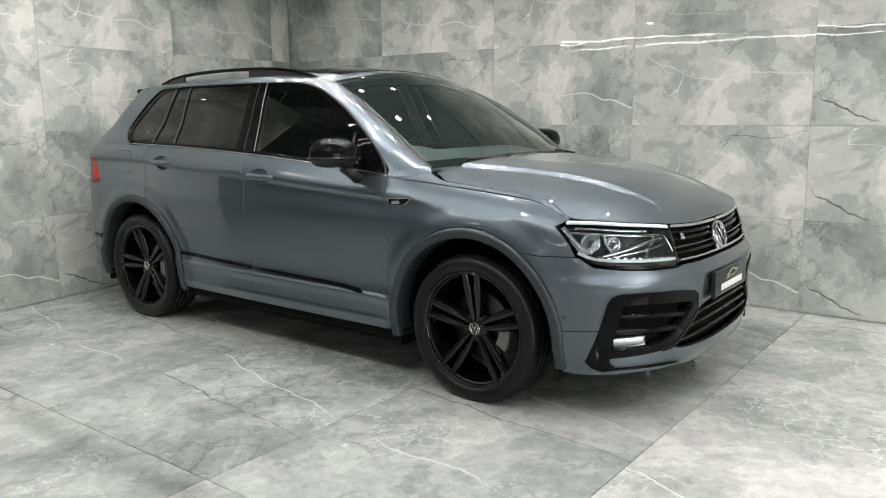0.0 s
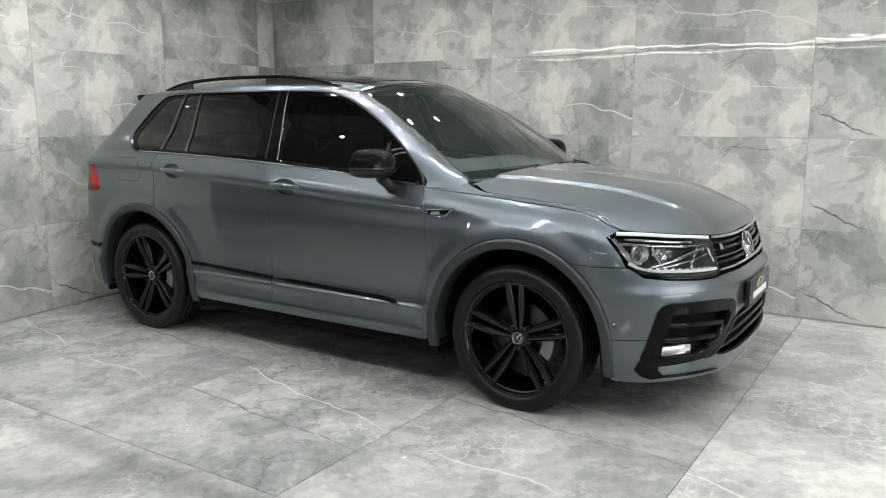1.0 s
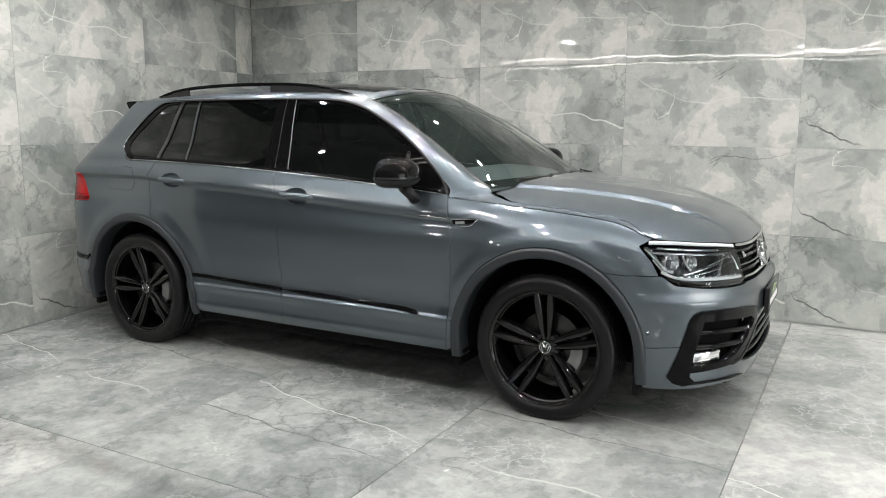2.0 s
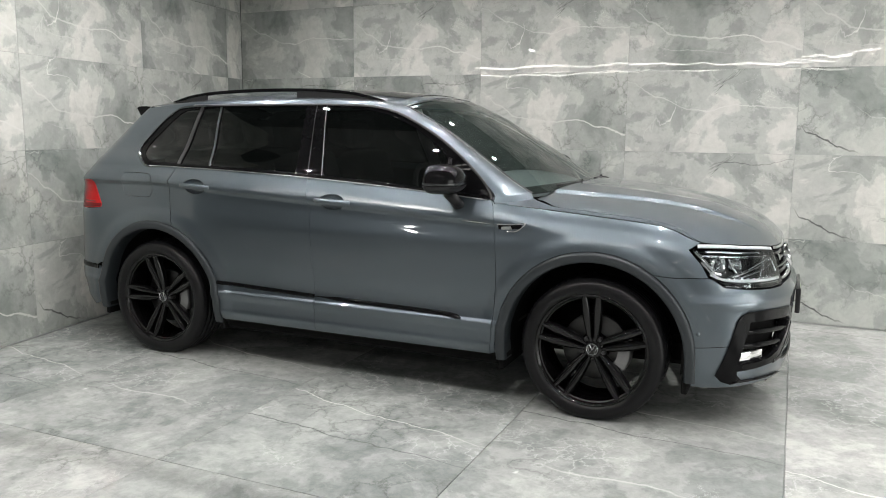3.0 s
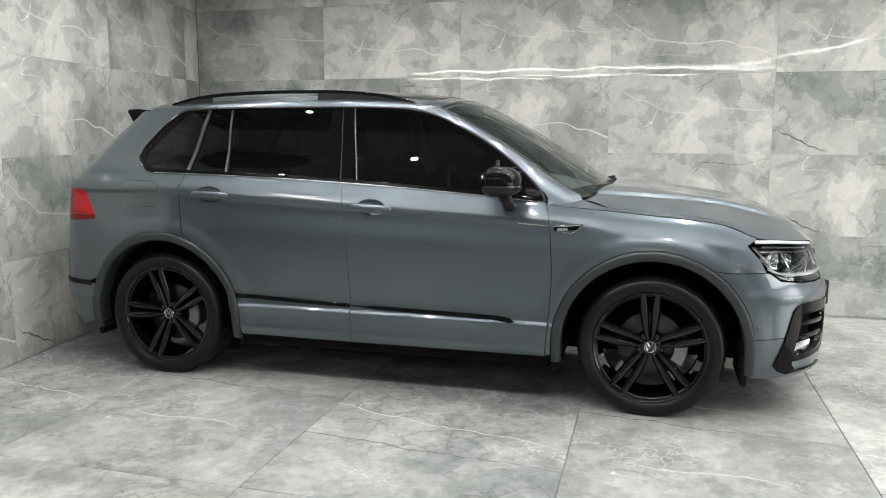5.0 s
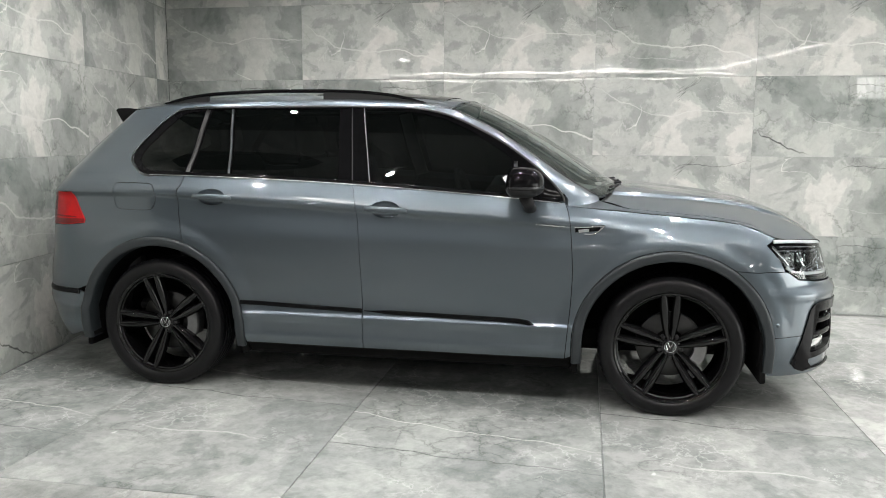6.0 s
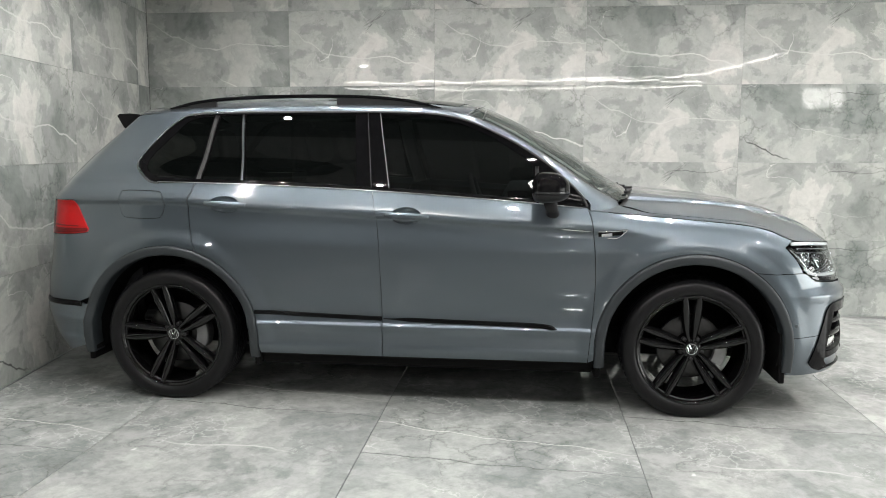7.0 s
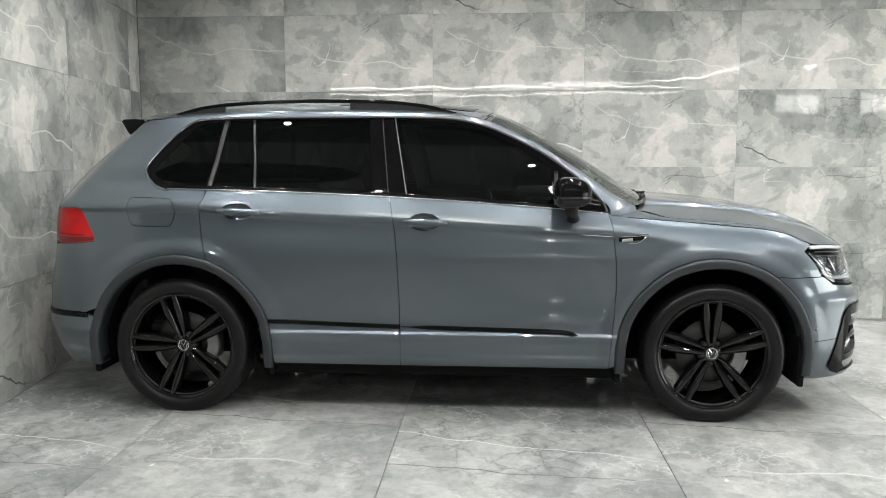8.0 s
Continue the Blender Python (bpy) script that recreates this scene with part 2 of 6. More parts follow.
# unseen walls: toned pale or dark by how bright the flank's reflections are
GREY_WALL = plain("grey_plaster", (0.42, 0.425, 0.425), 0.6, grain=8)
DARK_WALL = plain("dark_unseen_wall", (0.09, 0.094, 0.096), 0.6, grain=8)
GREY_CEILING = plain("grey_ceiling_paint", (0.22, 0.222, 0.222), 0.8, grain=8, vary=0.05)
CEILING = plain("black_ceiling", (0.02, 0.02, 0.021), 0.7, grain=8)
GLOSS_BLACK = plain("gloss_black_plastic", (0.004, 0.004, 0.0044), 0.03, grain=30, vary=0.2, spec=0.11)
WHEEL_BLACK = plain("black_wheel_lacquer", (0.003, 0.003, 0.0032), 0.035, grain=30, vary=0.2, spec=0.42)
SATIN_BLACK = plain("satin_black_plastic", (0.014, 0.014, 0.015), 0.42, grain=90, bump=0.15, spec=0.3)
LINER = plain("black_felt_liner", (0.006, 0.006, 0.006), 0.95, grain=120, bump=0.3, spec=0.1)
RUBBER = plain("tyre_rubber", (0.006, 0.006, 0.0065), 0.33, grain=150, bump=0.25, spec=0.22)
RUBBER_SEAL = plain("black_rubber_seal", (0.012, 0.012, 0.012), 0.6, grain=80)
FLARE_GREY = plain("satin_grey_arch_paint", (0.021, 0.026, 0.029), 0.45, metal=0.1, coat=0.0, grain=300, vary=0.08)
CHROME = plain("bright_chrome", (0.72, 0.73, 0.74), 0.09, metal=1.0, grain=30, vary=0.05)
DARK_CHROME = plain("dark_chrome_trim", (0.16, 0.17, 0.18), 0.2, metal=1.0, grain=30, vary=0.08)
WHITE_CAN = plain("white_lamp_can", (0.8, 0.8, 0.8), 0.4, grain=20, vary=0.03)
SATIN_METAL = plain("satin_aluminium", (0.45, 0.46, 0.47), 0.3, metal=1.0, grain=60)
DISC_METAL = plain("brake_disc_steel", (0.055, 0.055, 0.054), 0.4, metal=1.0, grain=60)
CAST_GREY = plain("cast_grey_metal", (0.20, 0.20, 0.20), 0.4, metal=0.6, grain=60, bump=0.3)
# the windscreen's painted haze stands in for a brighter cabin
SIDE_GLASS = glass("privacy_glass", (0.035, 0.038, 0.040), 1.45, haze=0.003)
FRONT_SIDE_GLASS = glass("dark_door_glass", (0.05, 0.054, 0.056), 1.45, haze=0.003)
SCREEN_GLASS = glass("green_tinted_windscreen", (0.70, 0.77, 0.74), 1.45, haze=0.03)
LENS = glass("clear_lamp_lens", (0.93, 0.95, 0.96), 1.45)
RED_LENS = glass("red_lamp_lens", (0.95, 0.10, 0.16), 1.4)
RED_INNER = plain("red_reflector", (0.92, 0.035, 0.07), 0.3, grain=200, vary=0.3, coat=0.5)
DARK_RED = plain("dark_red_reflector", (0.22, 0.012, 0.02), 0.3, grain=200, vary=0.3, coat=0.5)
LAMP_CHROME = plain("lamp_reflector", (0.82, 0.83, 0.84), 0.10, metal=1.0, grain=20)
LAMP_DARK = plain("dark_lamp_bezel", (0.02, 0.021, 0.022), 0.18, metal=0.3, grain=40, coat=0.5)
LIGHT_GUIDE = plain("milky_light_guide", (0.85, 0.87, 0.88), 0.2, grain=20, vary=0.03, coat=0.6)
CABIN_BLACK = plain("black_cabin_cloth", (0.045, 0.047, 0.047), 0.9, grain=120, bump=0.3)
HEADLINING = plain("pale_headlining_cloth", (0.50, 0.51, 0.49), 0.9, grain=150, bump=0.3)
DASH_GREY = plain("soft_grey_dash", (0.13, 0.145, 0.15), 0.7, grain=150, bump=0.3)
PLATE_BLACK = plain("black_plate_plastic", (0.012, 0.012, 0.013), 0.25, grain=30, coat=0.3)
WHITE_INK = plain("white_print", (0.8, 0.8, 0.8), 0.5, grain=30, vary=0.03)
GREEN_INK = plain("pale_green_print", (0.42, 0.5, 0.3), 0.5, grain=30, vary=0.05)
SPOT_GLOW = lamp_surface("spot_glow", (1.0, 0.975, 0.965), 220.0)
STRIP_GLOW = lamp_surface("strip_glow", (1.0, 0.97, 0.91), STRIP_POWER)
FILL_PANE_GLOW = lamp_surface("fill_pane_glow", (0.98, 1.0, 0.97), 6.5)
PANEL_GLOW = lamp_surface("window_glow", (1.0, 0.98, 0.93), WINDOW_POWER)


# ---- mesh helpers ----
def part(name, verts, faces, mat, parent=None, label="", normals=None, smooth=True, kind="", sharp=0):
    """One mesh object, under parent where there is one."""
    me = bpy.data.meshes.new(name)
    me.from_pydata([tuple(map(float, v)) for v in verts], [], [tuple(map(int, f)) for f in faces])
    me.update()
    me.materials.append(mat)
    if smooth:
        me.polygons.foreach_set("use_smooth", [True] * len(me.polygons))
    if sharp:
        me.set_sharp_from_angle(angle=radians(sharp))
    if normals is not None:
        me.normals_split_custom_set_from_vertices([tuple(map(float, v)) for v in normals])
    ob = new(name, me)
    if parent is not None:
        ob.parent = parent
    return tagged(ob, label=label, kind=kind)


def from_bm(name, bm, mat, parent=None, label="", smooth=False, m=None):
    me = bpy.data.meshes.new(name)
    if m is not None:
        bm.transform(m)
    bmesh.ops.recalc_face_normals(bm, faces=bm.faces)
    bm.to_mesh(me)
    bm.free()
    me.materials.append(mat)
    if smooth:
        me.polygons.foreach_set("use_smooth", [True] * len(me.polygons))
        me.set_sharp_from_angle(angle=radians(35))
    ob = new(name, me)
    if parent is not None:
        ob.parent = parent
    return tagged(ob, label=label)


def slab(x0, x1, y0, y1, z0, z1, bevel=0.0, segments=1):
    bm = bmesh.new()
    bmesh.ops.create_cube(bm, size=1)
    bmesh.ops.transform(bm, verts=bm.verts, matrix=Matrix.Translation(((x0 + x1) / 2, (y0 + y1) / 2, (z0 + z1) / 2)) @ Matrix.Diagonal((x1 - x0, y1 - y0, z1 - z0, 1)))
    if bevel:
        bmesh.ops.bevel(bm, geom=bm.edges[:], offset=bevel, segments=segments, affect="EDGES", profile=0.5)
    return bm


def empty(name, parent=None):
    ob = new(name)
    if parent is not None:
        ob.parent = parent
    return ob


def grid_faces(rows, cols, wrap=False, flip=False):
    out = []
    for i in range(rows - 1):
        for j in range(cols if wrap else cols - 1):
            a, b, c, d = i * cols + j, i * cols + (j + 1) % cols, (i + 1) * cols + (j + 1) % cols, (i + 1) * cols + j
            out.append((a, d, c, b) if flip else (a, b, c, d))
    return out


def lathe(profile, count=64, flip=False):
    """A turned shape about the y axis; profile: (radius, y)."""
    a = np.linspace(0, 2 * math.pi, count, endpoint=False)
    v = [(r * math.cos(t), y, r * math.sin(t)) for r, y in profile for t in a]
    return v, grid_faces(len(profile), count, True, flip)


def tube(points, radius, count=8, squash=1.0):
    """A round bar along points; radius a number or one a point; closed at its ends."""
    p = np.array(points, float)
    r = np.broadcast_to(np.asarray(radius, float), (len(p),))
    t = np.gradient(p, axis=0)
    t /= np.linalg.norm(t, axis=1)[:, None]
    ref = np.array([0, 0, 1.0]) if abs(t[:, 2]).mean() < 0.8 else np.array([0, 1.0, 0])
    u = np.cross(t, ref)
    u /= np.linalg.norm(u, axis=1)[:, None]
    w = np.cross(u, t)
    a = np.linspace(0, 2 * math.pi, count, endpoint=False)
    v = (p[:, None] + r[:, None, None] * (np.cos(a)[None, :, None] * u[:, None] + squash * np.sin(a)[None, :, None] * w[:, None])).reshape(-1, 3)
    f = grid_faces(len(p), count, True)
    return list(map(tuple, v)), f + [tuple(range(count))[::-1], tuple(range((len(p) - 1) * count, len(p) * count))]


def curve(points, n=8, closed=False):
    """A smooth line through points."""
    p = np.array(points, float)
    k = len(p)
    out = []
    for i in range(k if closed else k - 1):
        a, b = p[i], p[(i + 1) % k]
        pre = p[(i - 1) % k] if closed or i else 2 * a - b
        post = p[(i + 2) % k] if closed or i + 2 < k else 2 * b - a
        for t in np.linspace(0, 1, n, endpoint=False):
            out.append(0.5 * ((2 * a) + (b - pre) * t + (2 * pre - 5 * a + 4 * b - post) * t * t + (3 * a - 3 * b + post - pre) * t ** 3))
    if not closed:
        out.append(p[-1])
    return np.array(out)

# ---- the car's outer skin: a plan outline wrapped round the car and a section in height ----
AXLE_F, AXLE_R, HUB_Z = 2.681, 0.0, 0.329
NOSE_X0, NOSE_A, TAIL_X0, TAIL_A, HALF_W, POWER, NOSE_POWER = 2.95, 0.618, -0.45, 0.457, 0.905, 2.6, 2.8


def plan_table():
    th = np.linspace(0, math.pi / 2, 400)
    c, s = np.cos(th) ** (2 / POWER), np.sin(th) ** (2 / POWER)
    tail = np.column_stack([TAIL_X0 - TAIL_A * s, -HALF_W * c])[::-1]
    xs = np.linspace(TAIL_X0, NOSE_X0, 500)[1:-1]
    side = np.column_stack([xs, np.full_like(xs, -HALF_W)])
    c, s = np.cos(th) ** (2 / NOSE_POWER), np.sin(th) ** (2 / NOSE_POWER)
    nose = np.column_stack([NOSE_X0 + NOSE_A * s, -HALF_W * c])
    p = np.vstack([tail, side, nose])
    # a slight barrel along the flanks
    p[:, 1] *= 1 + 0.014 * (1 - ((p[:, 0] - 1.325) / 2.24) ** 2)
    length = np.concatenate([[0], np.cumsum(np.hypot(*np.diff(p, axis=0).T))])
    start = length[np.argmin(abs(p[:, 0] - TAIL_X0) + abs(p[:, 1] + HALF_W))]
    length = length - start + TAIL_X0
    even = np.linspace(length[0], length[-1], 1600)
    q = np.column_stack([np.interp(even, length, p[:, k]) for k in (0, 1)])
    t = np.gradient(q, axis=0)
    for _ in range(25):
        t[1:-1] = (t[:-2] + 2 * t[1:-1] + t[2:]) / 4
    t /= np.hypot(*t.T)[:, None]
    t[0], t[-1] = (0, -1), (0, 1)
    return even, q, np.column_stack([t[:, 1], -t[:, 0]])


PLAN_S, PLAN_P, PLAN_N = plan_table()
S_TAIL, S_NOSE = PLAN_S[0], PLAN_S[-1]


def step(a, b, v):
    t = np.clip((v - a) / (b - a), 0, 1)
    return t * t * (3 - 2 * t)


def levels(z, zs, ds):
    """Monotone cubic through the levels zs (rising) with the values ds; each a list of numbers or arrays as long as z."""
    z = np.asarray(z, float)
    zs = np.stack([np.broadcast_to(np.asarray(a, float), z.shape) for a in zs])
    ds = np.stack([np.broadcast_to(np.asarray(a, float), z.shape) for a in ds])
    h = np.diff(zs, axis=0)
    m = np.diff(ds, axis=0) / h
    slope = np.zeros_like(ds)
    slope[0], slope[-1] = m[0], m[-1]
    same = m[:-1] * m[1:] > 0
    w1, w2 = 2 * h[1:] + h[:-1], h[1:] + 2 * h[:-1]
    safe = np.where(same, m[:-1], 1), np.where(same, m[1:], 1)
    slope[1:-1] = np.where(same, (w1 + w2) / (w1 / safe[0] + w2 / safe[1]), 0)
    k = np.clip((zs[1:-1] <= z).sum(axis=0), 0, len(h) - 1)
    pick = lambda a, j: np.take_along_axis(a, j[None], 0)[0]
    hh, t = pick(h, k), 0
    t = np.clip((z - pick(zs, k)) / hh, -0.5, 1.5)
    return ((2 * t ** 3 - 3 * t ** 2 + 1) * pick(ds, k) + (t ** 3 - 2 * t ** 2 + t) * hh * pick(slope, k)
            + (3 * t ** 2 - 2 * t ** 3) * pick(ds, k + 1) + (t ** 3 - t ** 2) * hh * pick(slope, k + 1))


def crease_z(x):
    return np.interp(x, [-0.9, 0.0, 0.12, 0.44, 1.06, 1.73, 2.17, 2.6], [1.045, 1.047, 1.043, 1.02, 0.988, 0.950, 0.926, 0.905])


def belt_z(x):
    x = np.clip(x, 0.0, 2.6)
    return 1.138 - 0.0125 * x - 0.0185 * x * x


def shoulder_z(x):
    return levels(x, [1.9, 2.16, 2.42, 2.70, 2.91, 3.10, 3.25, 3.40, 3.55], [1.03, 1.013, 0.99, 0.967, 0.948, 0.914, 0.875, 0.844, 0.800])


def inset(s, x, z):
    """How far the skin lies inside the plan outline."""
    zc, zb = crease_z(x), belt_z(x)
    soft = 1 - step(2.25, 2.75, x)          # the crease runs out on the wing
    side = levels(z, [0.17, 0.215, 0.262, 0.298, 0.318, 0.36, 0.408, 0.430, 0.475, 0.62, 0.80, zc - 0.030, zc - 0.004, zc + 0.004, zc + 0.03, zb - 0.012, zb + 0.02, 1.25, 1.40, 1.50, 1.56],
                  [0.105, 0.058, 0.030, 0.019, 0.023, 0.024, 0.014, 0.026, 0.030, 0.016, 0.006, 0.010 + 0.016 * soft, 0.014 - 0.004 * soft, 0.015 - 0.004 * soft, 0.020, 0.052, 0.066, 0.128, 0.197, 0.252, 0.292])
    zh = shoulder_z(x)
    wing = levels(z, [0.17, 0.215, 0.36, 0.43, 0.62, zh - 0.20, zh - 0.11, zh - 0.05, zh, zh + 0.04], [0.11, 0.06, 0.02, 0.016, 0.012, 0.010, 0.024, 0.052, 0.100, 0.19])
    w = step(2.12, 2.5, x)
    side = side * (1 - w) + wing * w
    front = levels(z, [0.13, 0.165, 0.20, 0.26, 0.34, 0.46, 0.56, 0.598, 0.608, 0.640, 0.70, 0.80, 0.86, 0.95], [0.14, 0.075, 0.036, 0.020, 0.017, 0.014, 0.010, 0.006, 0.009, 0.034, 0.052, 0.085, 0.110, 0.16])
    rear = levels(z, [0.17, 0.215, 0.36, 0.455, 0.475, 0.60, 0.75, 0.90, 1.03, 1.10, 1.25, 1.50], [0.16, 0.10, 0.02, 0.0, 0.006, 0.014, 0.04, 0.055, 0.06, 0.08, 0.13, 0.25])
    wf, wr = step(3.02, 3.42, s), step(-0.55, -0.85, s)
    d = side * (1 - wf) * (1 - wr) + front * wf + rear * wr
    # the wings swell a little round the wheels
    for ax in (AXLE_F, AXLE_R):
        r = np.hypot(x - ax, z - HUB_Z)
        d = d - 0.011 * (1 - step(0.50, 0.575, r)) * (1 - wf) * (1 - wr) * step(0.2, 0.35, z)
    return d


def tail_shift(z):
    """The tail leans forward above the lamps."""
    return levels(z, [0.2, 0.9, 1.03, 1.10, 1.20, 1.40, 1.50, 1.6], [0, 0, 0.012, 0.045, 0.11, 0.28, 0.375, 0.47])


def skin(s, z, out=0.0):
    """The point of the right-hand skin at s along the outline (x, along the flank) and height z, out metres proud of it."""
    s, z = np.broadcast_arrays(np.asarray(s, float), np.asarray(z, float))
    x, y = np.interp(s, PLAN_S, PLAN_P[:, 0]), np.interp(s, PLAN_S, PLAN_P[:, 1])
    nx, ny = np.interp(s, PLAN_S, PLAN_N[:, 0]), np.interp(s, PLAN_S, PLAN_N[:, 1])
    d = inset(s, x, z) - out
    x, y = x - nx * d, np.minimum(y - ny * d, 0)
    x = x + tail_shift(z) * step(0.15, -0.78, x)
    return np.stack([x, y, z], axis=-1)


def s_at(x, z):
    """The outline parameter whose skin point at height z has that x, on the flank."""
    grid = np.linspace(-1.05, 3.75, 600)
    out = []
    for xx, zz in zip(np.atleast_1d(x), np.atleast_1d(z)):
        g = skin(grid, np.full_like(grid, zz))[:, 0]
        out.append(np.interp(xx, np.maximum.accumulate(g), grid))
    return np.array(out)

# ---- panels cut from the skin ----
from mathutils.geometry import delaunay_2d_cdt


def inside(points, poly):
    x, y = points[:, 0], points[:, 1]
    hit = np.zeros(len(points), bool)
    a, b = poly, np.roll(poly, -1, axis=0)
    for (x0, y0), (x1, y1) in zip(a, b):
        if y0 != y1:
            hit ^= ((y0 > y) != (y1 > y)) & (x < (x1 - x0) * (y - y0) / (y1 - y0) + x0)
    return hit


def dense(poly, size):
    """The outline with no edge longer than size."""
    out = []
    p = np.array(poly, float)
    for a, b in zip(p, np.roll(p, -1, axis=0)):
        n = max(1, int(np.ceil(np.linalg.norm(b - a) / size)))
        out += [a + (b - a) * k / n for k in range(n)]
    out = np.array(out)
    keep = np.linalg.norm(out - np.roll(out, 1, axis=0), axis=1) > 1e-4
    return out[keep]


def shrink(poly, gap, fixed):
    """The outline moved inwards by gap, but for points on the middle of the car."""
    area = np.sum(poly[:, 0] * np.roll(poly[:, 1], -1) - poly[:, 1] * np.roll(poly[:, 0], -1))
    e = np.roll(poly, -1, axis=0) - poly
    e /= np.maximum(np.linalg.norm(e, axis=1), 1e-9)[:, None]
    nrm = np.column_stack([-e[:, 1], e[:, 0]]) * np.sign(area)
    m = nrm + np.roll(nrm, 1, axis=0)
    m /= np.maximum((m ** 2).sum(axis=1), 0.6)[:, None] / 2
    out = poly + m * gap
    if fixed is not None:
        at = abs(poly[:, 0] - fixed) < 1e-3
        out[at, 0] = fixed
    return out


def skin_normal(s, z):
    e = 0.0015
    ds = skin(np.minimum(s + e, S_NOSE), z) - skin(np.maximum(s - e, S_TAIL), z)
    dz = skin(s, z + e) - skin(s, z - e)
    n = np.cross(ds, dz)
    return n / np.maximum(np.linalg.norm(n, axis=1), 1e-12)[:, None]


def fill(poly, holes, size, lines=()):
    """Triangles over an outline with holes, with inner points on a grid and along lines."""
    rings = [poly] + list(holes)
    pts = np.vstack(rings)
    edges, k = [], 0
    for r in rings:
        edges += [(k + i, k + (i + 1) % len(r)) for i in range(len(r))]
        k += len(r)
    lo, hi = poly.min(axis=0), poly.max(axis=0)
    gx, gy = np.meshgrid(np.arange(lo[0], hi[0], size * 1.3), np.arange(lo[1], hi[1], size))
    grid = np.column_stack([gx.ravel(), gy.ravel()])
    if lines:
        zc = crease_z(grid[:, 0])
        grid = grid[((grid[:, 1] < zc - 0.047) | (grid[:, 1] > zc + 0.042) | (grid[:, 0] > 2.7)) & ((grid[:, 1] < 0.383) | (grid[:, 1] > 0.458) | (grid[:, 0] > 2.4))]
    cand = [grid]
    cand += [np.array(ln) for ln in lines]
    cand = np.vstack(cand)
    ok = inside(cand, poly)
    for h in holes:
        ok &= ~inside(cand, h)
    cand = cand[ok]
    if len(cand):
        near = np.min(np.linalg.norm(cand[:, None] - pts[None], axis=2), axis=1)
        cand = cand[near > size * 0.3]
    allp = np.vstack([pts, cand]) if len(cand) else pts
    v, _, f, *_ = delaunay_2d_cdt([Vector(p) for p in allp], edges, [], 0, 1e-6)
    v = np.array([tuple(p) for p in v])
    tri = np.array([tuple(t) for t in f])
    mid = v[tri].mean(axis=1)
    ok = inside(mid, poly)
    for h in holes:
        ok &= ~inside(mid, h)
    tri = tri[ok]
    a, b, c = v[tri[:, 0]], v[tri[:, 1]], v[tri[:, 2]]
    turn_ = (b[:, 0] - a[:, 0]) * (c[:, 1] - a[:, 1]) - (b[:, 1] - a[:, 1]) * (c[:, 0] - a[:, 0])
    tri[turn_ < 0] = tri[turn_ < 0][:, ::-1]
    return v, tri


def skin_sheet(poly, holes=(), out=0.0, gap=0.0018, depth=0.014, size=0.022, lines=(), fixed=None, edge=0.025, flip_side=False):
    """Vertices, faces and normals of a panel of the right-hand skin with folded edges."""
    poly = shrink(dense(poly, edge), gap, fixed)
    holes = [shrink(dense(h, edge), -gap * 0.4, fixed) for h in holes]
    v2, tri = fill(poly, holes, size, lines)
    s, z = np.minimum(v2[:, 0], S_NOSE), v2[:, 1]
    v, n = skin(s, z, out), skin_normal(s, z)
    verts, norms, faces = list(v), list(n), [tuple(t) for t in tri]
    for ring in [poly] + holes:
        s, z = np.minimum(ring[:, 0], S_NOSE), ring[:, 1]
        top, low, nn = skin(s, z, out), skin(s, z, out - depth), skin_normal(s, z)
        e = np.roll(top, -1, axis=0) - np.roll(top, 1, axis=0)
        side_n = np.cross(e, nn)
        side_n /= np.maximum(np.linalg.norm(side_n, axis=1), 1e-9)[:, None]
        k, m = len(verts), len(ring)
        # the fold turns over a small round edge
        round_n = side_n + nn
        round_n /= np.linalg.norm(round_n, axis=1)[:, None]
        verts += list(top) + list(low)
        norms += list(round_n) + list(side_n)
        for i in range(m):
            j = (i + 1) % m
            if fixed is not None and abs(ring[i, 0] - fixed) < 1e-3 and abs(ring[j, 0] - fixed) < 1e-3:
                continue
            faces.append((k + i, k + m + i, k + m + j, k + j))
    return np.array(verts), faces, np.array(norms)


def mirrored(v, f, n):
    m = np.array([1, -1, 1])
    return v * m, [tuple(reversed(t)) for t in f], n * m


def both(a):
    """A sheet and its mirror image in one."""
    v, f, n = a
    v2, f2, n2 = mirrored(v, f, n)
    return np.vstack([v, v2]), f + [tuple(i + len(v) for i in t) for t in f2], np.vstack([n, n2])


def pair_parts(name, sheet, mat, parent, label=""):
    """The right-hand part and its mirror image on the left: two meshes."""
    v, f, n = sheet
    a = part(name, v, f, mat, parent, label, n)
    v, f, n = mirrored(v, f, n)
    return a, part(name, v, f, mat, parent, label, n)


def skin_strip(points, half, out, lift=0.004, n=10, taper=False):
    """A slim moulding along a line of the skin: vertices and faces."""
    p = curve(points, n)
    s, z = p[:, 0], p[:, 1]
    t = np.gradient(p, axis=0)
    t /= np.linalg.norm(t, axis=1)[:, None]
    q = np.column_stack([-t[:, 1], t[:, 0]])
    h = np.full(len(p), half)
    if taper:
        h *= np.clip(np.minimum(np.arange(len(p)), np.arange(len(p))[::-1]) / 4, 0.15, 1)
    rows = []
    for k, o in ((-1, -0.004), (-1, lift * 0.6), (-0.6, lift), (0.6, lift), (1, lift * 0.6), (1, -0.004)):
        rows.append(skin(np.minimum(s + q[:, 0] * h * k, S_NOSE), z + q[:, 1] * h * k, out + o))
    v = np.stack(rows, axis=1).reshape(-1, 3)
    f = grid_faces(len(p), 6, flip=False)
    f += [(0, 1, 2, 3, 4, 5), tuple((len(p) - 1) * 6 + i for i in (5, 4, 3, 2, 1, 0))]
    return v, f


